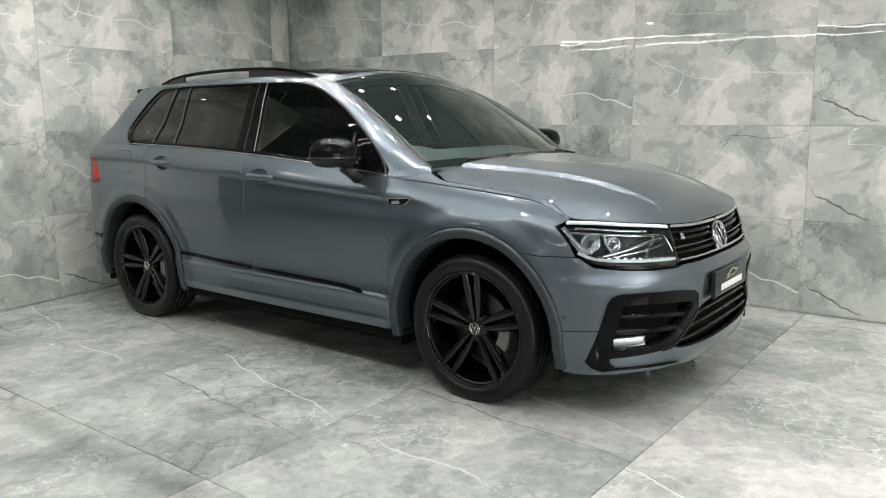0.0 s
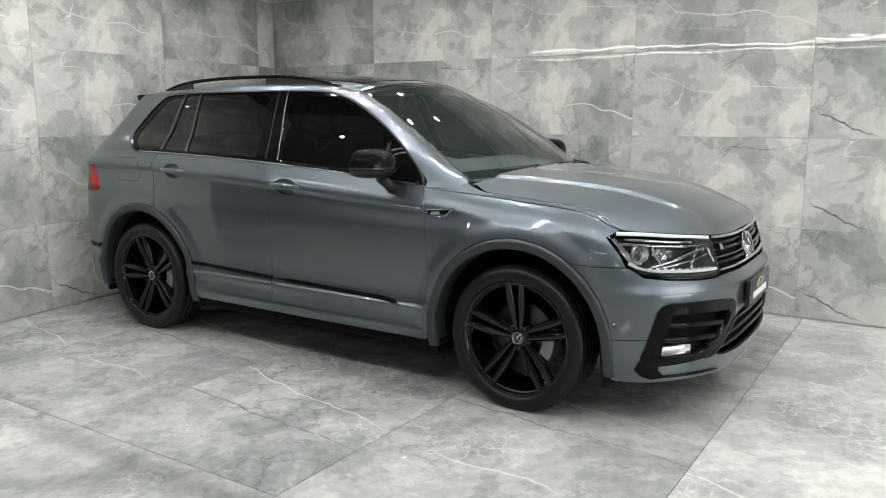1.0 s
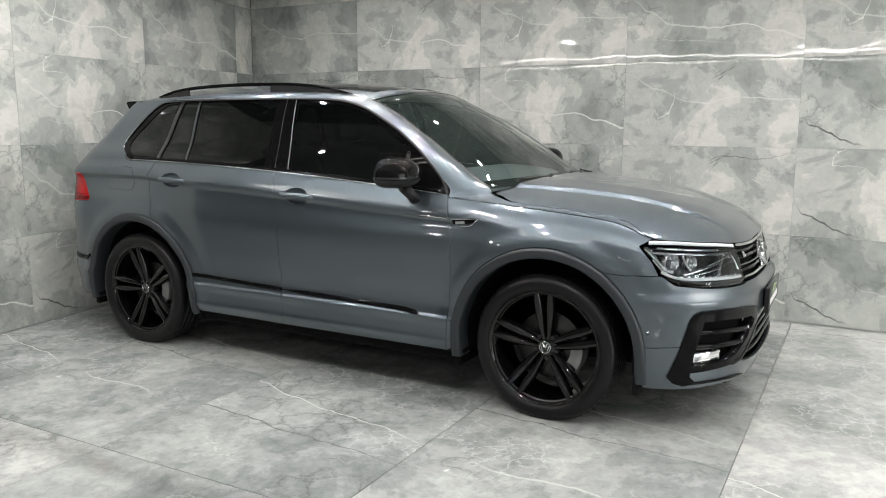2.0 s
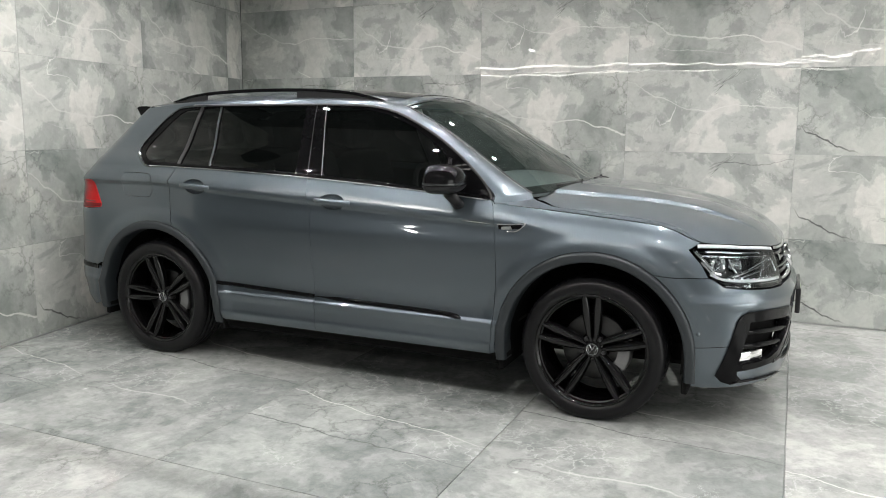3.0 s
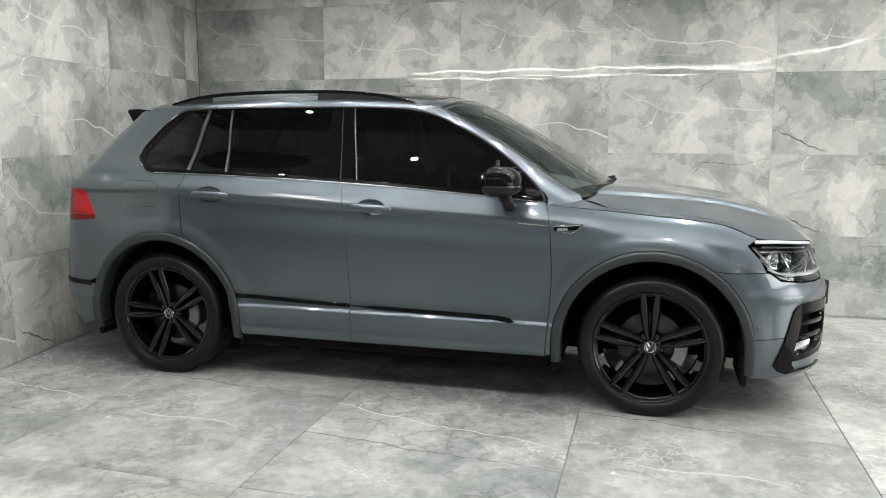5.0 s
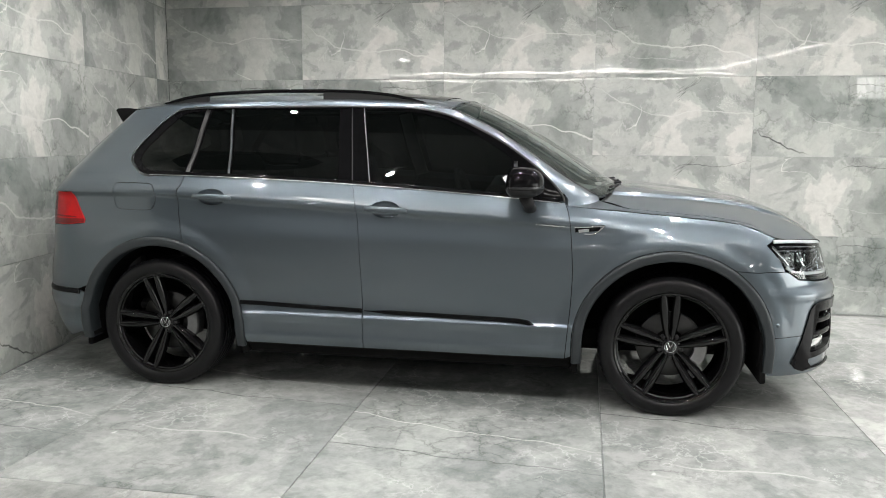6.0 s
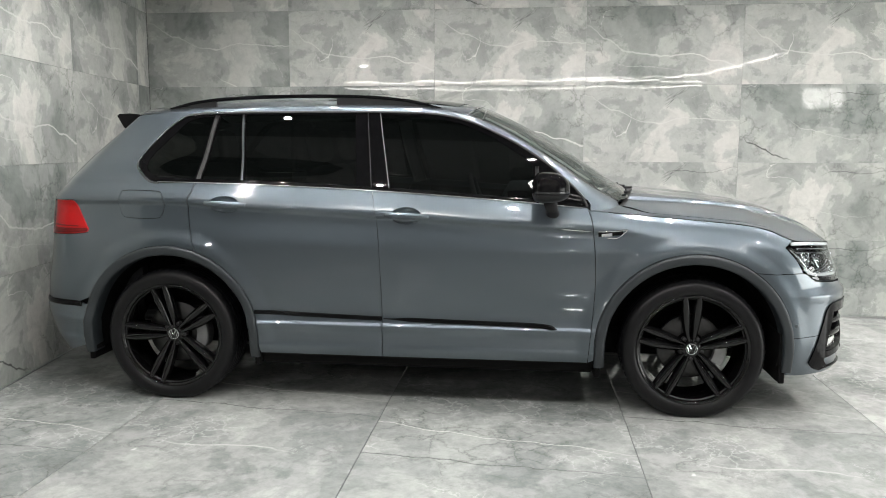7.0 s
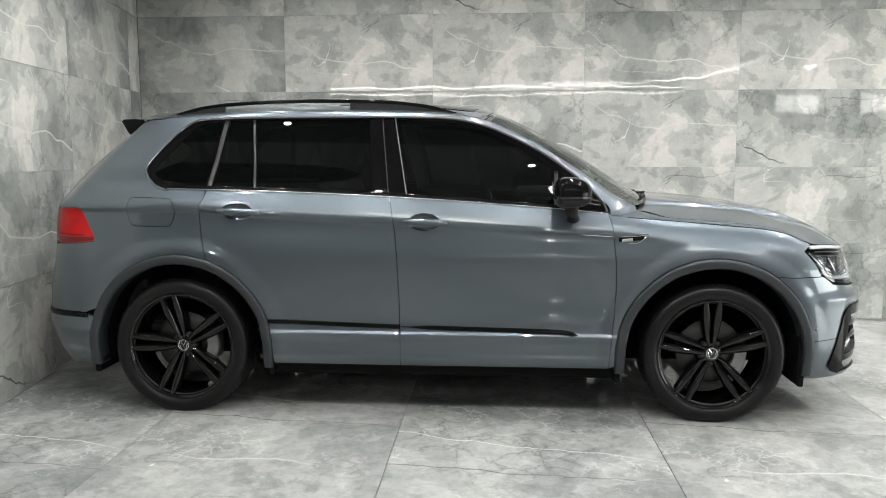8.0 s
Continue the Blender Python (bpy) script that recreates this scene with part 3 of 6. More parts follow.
def pair_plain(name, vf, mat, parent, label="", smooth=True):
    v, f = np.array(vf[0], float), vf[1]
    a = part(name, v, f, mat, parent, label, smooth=smooth)
    b = part(name, v * np.array([1, -1, 1]), [tuple(reversed(t)) for t in f], mat, parent, label, smooth=smooth)
    return a, b


# ---- the car ----
car = tagged(empty("car"), "clean grey metallic sport utility car with black trim on tiles", "car")


def arc(ax, r, a0, a1, n=26):
    a = np.radians(np.linspace(a0, a1, n))
    return [(ax + r * math.cos(t), HUB_Z + r * math.sin(t)) for t in a]


ARCH = 0.479
GAP_C = [(0.148, 1.132), (0.139, 1.083), (0.122, 1.050), (0.124, 0.957), (0.138, 0.86), (0.158, 0.781)]
GAP_B = [(1.076, 1.105), (1.096, 1.007), (1.116, 0.85), (1.126, 0.65), (1.130, 0.497), (1.132, 0.248)]
GAP_A = [(2.152, 1.027), (2.172, 0.973), (2.186, 0.877), (2.198, 0.687), (2.192, 0.517), (2.182, 0.404), (2.170, 0.248)]
DLO = [(-0.056, 1.131), (-0.112, 1.141), (-0.178, 1.180), (-0.226, 1.217), (-0.236, 1.256), (-0.201, 1.317), (-0.118, 1.403), (-0.018, 1.466), (0.064, 1.488), (0.250, 1.497),
       (0.404, 1.499), (0.70, 1.501), (0.997, 1.501), (1.20, 1.498), (1.384, 1.489), (1.524, 1.461), (1.64, 1.418), (1.813, 1.332), (1.953, 1.240), (2.035, 1.173), (2.10, 1.111), (2.138, 1.063), (2.152, 1.030)]
BELT = [(x, float(belt_z(np.array(x))) - 0.003) for x in (2.0, 1.73, 1.45, 1.17, 0.89, 0.60, 0.313, 0.05)]
dlo = np.vstack([curve(DLO, 4), np.array(BELT)])
crease_lines = [[(x, float(crease_z(np.array(x))) + o) for x in np.arange(-0.85, 2.7, 0.02)] for o in (-0.044, -0.035, -0.026, -0.018, -0.011, -0.006, -0.003, 0.0, 0.003, 0.006, 0.011, 0.02, 0.03, 0.039)]
low_lines = [[(x, z) for x in np.arange(0.3, 2.4, 0.02)] for z in (0.275, 0.287, 0.294, 0.298, 0.303, 0.310, 0.318, 0.330, 0.386, 0.395, 0.403, 0.408, 0.412, 0.416, 0.420, 0.425, 0.430, 0.437, 0.446, 0.455)]
LINES = crease_lines + low_lines


def belt_between(x0, x1, n=14):
    return [(x, float(belt_z(np.array(x))) - 0.003) for x in np.linspace(x0, x1, n)]


SILL = 0.250
front_door = [*curve(GAP_B, 5), *curve(GAP_A, 5)[::-1], *belt_between(2.13, 1.10)]
rear_door = [*curve(GAP_C, 5), *arc(0.0, ARCH, 70.4, 0), (0.484, SILL), *curve(GAP_B, 5)[::-1], *belt_between(1.05, 0.16)]
fender = [*curve(GAP_A, 5), (2.200, 0.262), *arc(AXLE_F, ARCH + 0.002, 180, 55), (3.06, 0.716), (3.10, 0.718), (3.205, 0.718), (3.172, 0.775), (3.108, 0.842), (3.15, 0.864),
          (3.17, 0.873), (3.11, 0.891), (3.04, 0.920), *[(x, float(shoulder_z(np.array(x))) - 0.002) for x in np.linspace(2.98, 2.17, 26)]]
TAIL_LAMP = [(-0.98, 1.014), (-0.78, 1.029), (-0.62, 1.034), (-0.512, 1.036), (-0.487, 1.000), (-0.426, 0.888), (-0.434, 0.873), (-0.52, 0.864), (-0.98, 0.848)]
quarter = [*curve(GAP_C, 5), *arc(0.0, ARCH, 71, 156), (-0.50, 0.50), (-0.62, 0.503), (-0.80, 0.503), (-0.80, 0.80), (-0.80, 0.850), (-0.52, 0.861), (-0.430, 0.870), (-0.421, 0.888), (-0.483, 1.003), (-0.510, 1.040), (-0.62, 1.038), (-0.80, 1.033),
           (-0.84, 1.12), (-0.84, 1.25), (-0.80, 1.38), (-0.72, 1.462), (-0.60, 1.482), (-0.42, 1.490), (-0.28, 1.497), (-0.10, 1.503), (0.13, 1.506),
           *[tuple(p) for p in curve(DLO, 4)[::-1] if p[0] < 0.13]]
flap = curve([(-0.235, 1.092), (-0.06, 1.090), (-0.02, 1.075), (-0.006, 1.027), (-0.022, 0.965), (-0.06, 0.947), (-0.20, 0.949), (-0.240, 0.965), (-0.256, 1.02), (-0.252, 1.075)], 5, True)
front_bumper = [(3.150, 0.205), *arc(AXLE_F, ARCH + 0.002, -4, 55), (3.06, 0.716), (3.10, 0.718), (3.205, 0.718), (3.225, 0.714), (3.287, 0.676), (3.42, 0.662), (3.59, 0.652), (3.735, 0.648), (3.80, 0.655), (4.0, 0.652), (S_NOSE, 0.652),
                (S_NOSE, 0.482), (4.05, 0.472), (3.93, 0.455), (3.885, 0.430), (3.80, 0.368), (3.715, 0.308), (3.74, 0.298), (3.79, 0.290), (4.0, 0.279), (S_NOSE, 0.275), (S_NOSE, 0.180), (3.9, 0.192), (3.767, 0.206), (3.5, 0.216), (3.33, 0.210), (3.2, 0.203)]
INTAKE = [(3.263, 0.272), (3.306, 0.373), (3.337, 0.470), (3.353, 0.527), (3.373, 0.551), (3.409, 0.564), (3.545, 0.562), (3.719, 0.550), (3.838, 0.533), (3.872, 0.512), (3.880, 0.455), (3.80, 0.392), (3.70, 0.328), (3.62, 0.305), (3.477, 0.299), (3.362, 0.293), (3.361, 0.271), (3.392, 0.243), (3.338, 0.231), (3.289, 0.247)]
HEADLAMP = [(3.112, 0.845), (3.150, 0.864), (3.287, 0.863), (3.443, 0.853), (3.60, 0.843), (3.742, 0.829), (3.757, 0.76), (3.757, 0.70), (3.773, 0.672), (3.735, 0.653), (3.592, 0.657), (3.42, 0.667), (3.290, 0.681), (3.225, 0.717), (3.176, 0.778)]
GRILLE = [(3.748, 0.828), (3.90, 0.818), (4.05, 0.812), (S_NOSE, 0.810), (S_NOSE, 0.656), (4.0, 0.656), (3.80, 0.659), (3.776, 0.672), (3.76, 0.70), (3.76, 0.76)]
rear_bumper = [(S_TAIL, 0.50), (-1.2, 0.50), (-0.80, 0.498), (-0.62, 0.498), (-0.50, 0.495), *arc(0.0, ARCH, 160, 186)[1:], (-0.476, 0.262), (-0.60, 0.225), (-0.80, 0.205), (-1.2, 0.20), (S_TAIL, 0.20)]

def hollow_ring(x, z, k=1.0):
    a = np.linspace(0, 2 * math.pi, 40, endpoint=False)
    return np.column_stack([x + 0.006 + 0.078 * k * np.cos(a), z - 0.002 + 0.043 * k * np.sin(a)])


HANDLES = ((1.250, 0.979), (0.310, 1.026))
pair_parts("front_door", skin_sheet(front_door, [hollow_ring(*HANDLES[0])], lines=LINES), PAINT, car)
pair_parts("rear_door", skin_sheet(rear_door, [hollow_ring(*HANDLES[1])], lines=LINES), PAINT, car)
pair_parts("front_wing", skin_sheet(fender, lines=LINES), PAINT, car)
pair_parts("rear_wing", skin_sheet(quarter, [flap], lines=LINES), PAINT, car)
v, f, n = skin_sheet(flap, gap=0.0022, lines=LINES)
part("fuel_flap", v, f, PAINT, car, normals=n)
v, f, n = mirrored(*skin_sheet(flap, gap=0.0, out=-0.0005, lines=LINES))
part("rear_wing_patch", v, f, PAINT, car, normals=n)
v, f, n = both(skin_sheet(front_bumper, [INTAKE], fixed=S_NOSE, size=0.018))
bumper = part("front_bumper", v, f, PAINT, car, normals=n)
v, f, n = both(skin_sheet([(min(max(a, S_TAIL), 9), b) for a, b in rear_bumper], fixed=S_TAIL))
rear_bump = part("rear_bumper", v, f, PAINT, car, normals=n)
pair_plain("bumper_seam", skin_strip([(3.153, 0.402), (3.24, 0.405), (3.325, 0.409)], 0.0016, -0.0002, 0.0009), LINER, bumper)
sill = [(0.488, SILL - 0.004), (2.168, SILL - 0.004), (2.166, 0.19), (2.1, 0.176), (0.55, 0.176), (0.488, 0.19)]
pair_parts("sill", skin_sheet(sill, out=-0.030), SATIN_BLACK, car, "black plastic sill edge")
# a dark shell behind the gaps
inner = [(-0.82, 0.25), (-0.82, 1.02), (-0.3, 1.06), (0.3, 1.10), (2.1, 1.0), (3.0, 0.88), (3.10, 0.80), (3.10, 0.25), *[p for p in arc(AXLE_F, ARCH - 0.01, 0, 180)], (2.2, 0.2), (0.48, 0.2), *arc(0.0, ARCH - 0.01, 0, 180), (-0.47, 0.25)]
pair_parts("inner_shell", skin_sheet(inner, out=-0.024, size=0.05, gap=0, depth=0.004), LINER, car)

# rear face: tailgate
tail_rows = np.linspace(0.50, 1.47, 40)
tail_s = np.linspace(-0.80, S_TAIL, 24)
TS, TZ = np.meshgrid(tail_s, tail_rows)
tv = skin(TS, TZ)
tn = skin_normal(TS.ravel(), TZ.ravel())
v, f, n = both((tv.reshape(-1, 3), grid_faces(40, 24, flip=True), tn))
part("tailgate", v, f, PAINT, car, normals=n)

# ---- windows of the flanks ----
def pane(points, k=4):
    return curve(points, k, True)


Q_GLASS = [(-0.073, 1.160), (-0.130, 1.182), (-0.168, 1.214), (-0.174, 1.248), (-0.148, 1.290), (-0.058, 1.372), (0.030, 1.444), (0.090, 1.468), (0.188, 1.476), (0.143, 1.156)]
R_SMALL = [(0.226, 1.479), (0.340, 1.484), (0.386, 1.147), (0.180, 1.153)]
R_MAIN = [(0.362, 1.484), (0.955, 1.486), (0.994, 1.125), (0.408, 1.146)]
F_MAIN = [(1.096, 1.484), (1.30, 1.476), (1.40, 1.464), (1.524, 1.437), (1.672, 1.372), (1.837, 1.272), (1.880, 1.238), (1.893, 1.060), (1.87, 1.061), (1.50, 1.083), (1.172, 1.101)]
F_TRI = [(1.915, 1.212), (2.02, 1.128), (2.085, 1.062), (2.095, 1.042), (1.912, 1.057)]
surround = skin_sheet(dlo, [np.array(p) for p in (Q_GLASS, R_SMALL, R_MAIN, F_MAIN, F_TRI)], out=-0.004, size=0.03)
pair_parts("window_surround", surround, GLOSS_BLACK, car, "gloss black window frames and pillars")
for name, poly, mat in (("quarter_window", Q_GLASS, SIDE_GLASS), ("rear_vent_window", R_SMALL, SIDE_GLASS), ("rear_door_window", R_MAIN, SIDE_GLASS), ("front_door_window", F_MAIN, FRONT_SIDE_GLASS), ("front_vent_panel", F_TRI, GLOSS_BLACK)):
    pair_parts(name, skin_sheet(poly, out=-0.008, gap=-0.006, depth=0.003, size=0.03), mat, car, "dark tinted glass")
pair_plain("window_divider", skin_strip([(0.208, 1.484), (0.163, 1.150)], 0.010, 0.0, 0.004), RUBBER_SEAL, car)
pair_plain("window_divider", skin_strip([(0.350, 1.487), (0.396, 1.146)], 0.005, 0.0, 0.003), FLARE_GREY, car)
pair_plain("window_divider", skin_strip([(1.904, 1.225), (1.903, 1.058)], 0.009, 0.0, 0.004), SATIN_BLACK, car)
pair_plain("pillar_edge", skin_strip([(1.022, 1.497), (1.074, 1.106)], 0.0022, -0.003, 0.003), SATIN_BLACK, car)
pair_plain("pillar_edge", skin_strip([(1.088, 1.493), (1.166, 1.100)], 0.0022, -0.003, 0.003), CAST_GREY, car)
pair_plain("belt_moulding", skin_strip([(x, float(belt_z(np.array(x))) + 0.008) for x in np.linspace(-0.08, 2.13, 16)], 0.0085, 0.001, 0.006, 4), GLOSS_BLACK, car, "black belt moulding")
pair_plain("belt_strip", skin_strip([(x, float(belt_z(np.array(x))) - 0.002) for x in np.linspace(-0.06, 2.13, 16)], 0.0022, 0.004, 0.004, 4), SATIN_METAL, car, "thin bright belt strip")
pair_plain("window_trim", skin_strip([tuple(p) for p in curve(DLO[:10], 2)], 0.0055, 0.0, 0.004, 3), DARK_CHROME, car, "dark chrome window edge")
pair_plain("window_trim", skin_strip([tuple(p) for p in curve(DLO[9:], 2)], 0.0055, 0.0, 0.004, 3), RUBBER_SEAL, car)

# ---- roof, pillars, windscreen ----
#  x, half width, height of the edge, and how far the middle lies forward and above it
ROOF = np.array([(-0.335, 0.548, 1.483, -0.06, 0.050), (-0.26, 0.570, 1.497, -0.04, 0.058), (-0.13, 0.588, 1.511, -0.02, 0.066), (0.05, 0.602, 1.521, 0, 0.073), (0.39, 0.610, 1.533, 0, 0.076), (0.70, 0.612, 1.537, 0, 0.074),
                 (0.99, 0.610, 1.537, 0, 0.070), (1.25, 0.602, 1.530, 0.005, 0.064), (1.42, 0.592, 1.515, 0.035, 0.060), (1.535, 0.588, 1.492, 0.065, 0.058), (1.62, 0.596, 1.458, 0.08, 0.054),
                 (1.78, 0.622, 1.377, 0.10, 0.046), (2.00, 0.658, 1.243, 0.125, 0.034), (2.20, 0.692, 1.113, 0.15, 0.020), (2.31, 0.705, 1.052, 0.16, 0.014)])
HEADER, COWL = 9, 14
roof_rows = curve(ROOF, 8)


def upper(u, q):
    """The point u along the roof and windscreen, q across from -1 to 1."""
    r = np.stack([np.interp(u * 8, np.arange(len(roof_rows)), roof_rows[:, k]) for k in range(5)], axis=-1)
    bulge = 1 - abs(q) ** 2.3
    return np.stack([r[..., 0] + r[..., 3] * bulge, r[..., 1] * q, r[..., 2] + r[..., 4] * bulge], axis=-1)


def upper_sheet(u0, u1, q0, q1, nu, nq, lift=0.0):
    U, Q = np.meshgrid(np.linspace(u0, u1, nu), np.linspace(q0, q1, nq), indexing="ij")
    e = 0.02
    p = upper(U, Q)
    nrm = np.cross(upper(np.clip(U + e, 0, COWL), Q) - upper(np.clip(U - e, 0, COWL), Q), upper(U, Q + e) - upper(U, Q - e))
    nrm /= np.linalg.norm(nrm, axis=-1)[..., None]
    return (p + nrm * lift).reshape(-1, 3), grid_faces(nu, nq, flip=True), nrm.reshape(-1, 3)


v, f, n = upper_sheet(0.0, HEADER - 0.02, -1, 1, 110, 40)
part("roof", v, f, PAINT, car, normals=n)
v, f, n = upper_sheet(5.2, 8.3, -0.78, 0.78, 40, 30, 0.0025)
part("sunroof", v, f, GLOSS_BLACK, car, "dark glass panel in the roof", normals=n)
v, f, n = upper_sheet(HEADER + 0.03, COWL, -0.985, 0.985, 60, 40, -0.002)
part("windscreen", v, f, SCREEN_GLASS, car, "faintly green windscreen", normals=n)
for a, b, c, d in ((HEADER, HEADER + 0.14, -0.985, 0.985), (COWL - 0.62, COWL, -0.985, 0.985)):
    v, f, n = upper_sheet(a + 0.03, b, c, d, 8, 40, -0.005)
    part("windscreen_band", v, f, GLOSS_BLACK, car, normals=n)
for sign in (-1, 1):
    v, f, n = upper_sheet(HEADER + 0.03, COWL, *sorted((sign * 0.985, sign * 0.965)), 50, 4, -0.005)
    part("windscreen_band", v, f, GLOSS_BLACK, car, normals=n)
    v, f, n = upper_sheet(HEADER - 0.1, COWL, *sorted((sign * 1.003, sign * 0.982)), 50, 3, 0.003)
    part("windscreen_trim", v, f, SATIN_BLACK, car, normals=n)

# cant rail and front pillar: between the roof's edge and the windows
OUTER = [(-0.300, 1.474), (-0.235, 1.487), (-0.11, 1.496), (0.06, 1.502), (0.38, 1.506), (0.70, 1.507), (0.99, 1.507), (1.25, 1.502), (1.40, 1.494), (1.535, 1.463), (1.645, 1.421),
         (1.815, 1.337), (2.02, 1.192), (2.155, 1.060), (2.168, 1.018)]
OUTER = [(float(s_at(x, z)[0]), z) if x < 0.3 else (x, z) for x, z in OUTER]
outer_sz = curve(OUTER, 8)
rail_a = upper(np.linspace(0, COWL, len(outer_sz)), -1.0)
rail_b = skin(outer_sz[:, 0], outer_sz[:, 1])
ctrl = np.stack([(rail_a[:, 0] + rail_b[:, 0]) / 2, rail_b[:, 1] * 0.62 + rail_a[:, 1] * 0.38, rail_a[:, 2] * 0.9 + rail_b[:, 2] * 0.1], axis=1)
fore = step(9, 13, np.linspace(0, COWL, len(outer_sz)))[:, None]
ctrl = ctrl + fore * np.array([0.012, -0.012, 0.010])
rows = []
for t in np.linspace(0, 1, 10):
    rows.append((1 - t) ** 2 * rail_a + 2 * t * (1 - t) * ctrl + t * t * rail_b)
pv = np.stack(rows, axis=1)
pv = np.concatenate([pv, pv[-1:] + np.array([0.022, 0, -0.045])])
pair_plain("roof_pillar", (pv.reshape(-1, 3), grid_faces(len(outer_sz) + 1, 10, flip=True)), PAINT, car)

# ---- bonnet and wing tops ----
EDGE = [(2.05, 1.022), (2.16, 1.013), (2.42, 0.990), (2.70, 0.967), (2.91, 0.948), (3.04, 0.922), (3.11, 0.893), (3.17, 0.875), (3.24, 0.867), (3.33, 0.8635), (3.45, 0.8560), (3.60, 0.8460), (3.745, 0.8325),
        (3.90, 0.8215), (4.05, 0.8150), (S_NOSE, 0.8130)]
edge_sz = curve(EDGE, 12)
edge_p = skin(edge_sz[:, 0], edge_sz[:, 1])
X_NOSE = edge_p[-1, 0]


def bonnet_edge(x):
    """Half width of the body's top edge ahead of the windscreen."""
    return np.interp(x, edge_p[:, 0], -edge_p[:, 1])


def edge_z(x):
    return np.interp(x, edge_p[:, 0], edge_p[:, 2])


def bonnet_z(x, y):
    ye = np.maximum(bonnet_edge(x), 1e-3)
    q = np.clip(abs(y) / ye, 0, 1)
    middle = levels(x, [2.10, 2.32, 2.55, 2.82, 3.03, 3.20, 3.33, 3.42, X_NOSE], [1.098, 1.084, 1.069, 1.044, 1.014, 0.976, 0.930, 0.876, 0.8135])
    z = edge_z(x) * q ** 2.6 + middle * (1 - q ** 2.6)
    line = 0.56 - 0.16 * np.clip(x - 2.35, 0, 1.2)
    power = 0.015 * (1 - step(3.1, 3.42, x)) + 0.001
    return z + power * (1 - step(line - 0.030, line + 0.008, abs(y))) * step(0, 0.1, x - 2.2)


def hood_q(x):
    """The share of the half width at which the bonnet's shut line runs."""
    return 0.950 - 0.095 * (1 - step(2.30, 2.47, x)) + 0.05 * step(3.02, 3.16, x)


def bonnet_sheet(q0, q1, x0, x1, nx, nq, back=0.15):
    """Part of the top, between two shares of its half width (numbers, or functions of x)."""
    X = x0 + (x1 - x0) * (1 - (1 - np.linspace(0, 1, nx)) ** 2.2)
    XX, T = np.meshgrid(X, np.linspace(0, 1, nq), indexing="ij")
    a = q0(XX) if callable(q0) else q0
    b = q1(XX) if callable(q1) else q1
    Q = a + (b - a) * T
    XX = XX + back * np.clip(1 - Q ** 2, 0, 1) * (1 - step(x0, x0 + 0.6, XX))
    Y = Q * bonnet_edge(XX)
    e = 0.004
    gx = (bonnet_z(XX + e, Y) - bonnet_z(XX - e, Y)) / (2 * e)
    gy = (bonnet_z(XX, Y + e) - bonnet_z(XX, Y - e)) / (2 * e)
    gx, gy = np.clip(gx, -3, 3), np.clip(gy, -3, 3)
    nrm = np.stack([-gx, -gy, np.ones_like(gx)], axis=-1)
    nrm /= np.linalg.norm(nrm, axis=-1)[..., None]
    p = np.stack([XX, Y, bonnet_z(XX, Y)], axis=-1)
    return p, nrm, grid_faces(nx, nq, flip=True)


HOOD_X0, HOOD_X1 = 2.305, X_NOSE - 0.003
p, nrm, f = bonnet_sheet(lambda x: -hood_q(x), hood_q, HOOD_X0, HOOD_X1, 110, 100)
rim = np.concatenate([p[0], p[1:, -1], p[-1, -2::-1], p[-2:0:-1, 0]])
rim_n = np.concatenate([nrm[0], nrm[1:, -1], nrm[-1, -2::-1], nrm[-2:0:-1, 0]])
k, m = p.shape[0] * p.shape[1], len(rim)
v = np.vstack([p.reshape(-1, 3), rim, rim + np.array([0, 0, -0.022])])
out_n = (rim - np.array([2.9, 0, 0])) * np.array([1, 1, 0])
out_n /= np.linalg.norm(out_n, axis=1)[:, None]
edge_n = rim_n + out_n
edge_n /= np.linalg.norm(edge_n, axis=1)[:, None]
f = f + [(k + i, k + m + i, k + m + (i + 1) % m, k + (i + 1) % m) for i in range(m)]
part("bonnet", v, f, PAINT, car, normals=np.vstack([nrm.reshape(-1, 3), edge_n, out_n]))
for sign in (-1, 1):
    p, nrm, f = bonnet_sheet(lambda x: sign * (hood_q(x) + 0.005 - 0.04 * (1 - step(2.28, 2.36, x))), sign * 1.0, 2.13, 3.16, 80, 8, 0.0)
    if sign < 0:
        f = [tuple(reversed(t)) for t in f]
    part("wing_top", p.reshape(-1, 3), f, PAINT, car, normals=nrm.reshape(-1, 3))
p, nrm, f = bonnet_sheet(-0.985, 0.985, 2.36, X_NOSE - 0.02, 60, 40)
part("engine_bay_cover", (p - np.array([0, 0, 0.03])).reshape(-1, 3), f, LINER, car)
# scuttle between bonnet and windscreen
p, nrm, f = bonnet_sheet(-0.81, 0.81, 2.275, 2.36, 8, 40)
p[..., 2] -= 0.010
part("scuttle", p.reshape(-1, 3), f, SATIN_BLACK, car)

# ---- mouldings of the flanks ----
pair_plain("side_moulding", skin_strip([(0.462, 0.470), (0.80, 0.459), (1.129, 0.450)], 0.0105, 0.002, 0.008), GLOSS_BLACK, car, "gloss black side moulding")
pair_plain("side_moulding", skin_strip([(1.139, 0.450), (1.50, 0.443), (1.85, 0.437), (1.95, 0.432), (2.015, 0.420)], 0.0105, 0.002, 0.008, taper=True), GLOSS_BLACK, car, "gloss black side moulding")

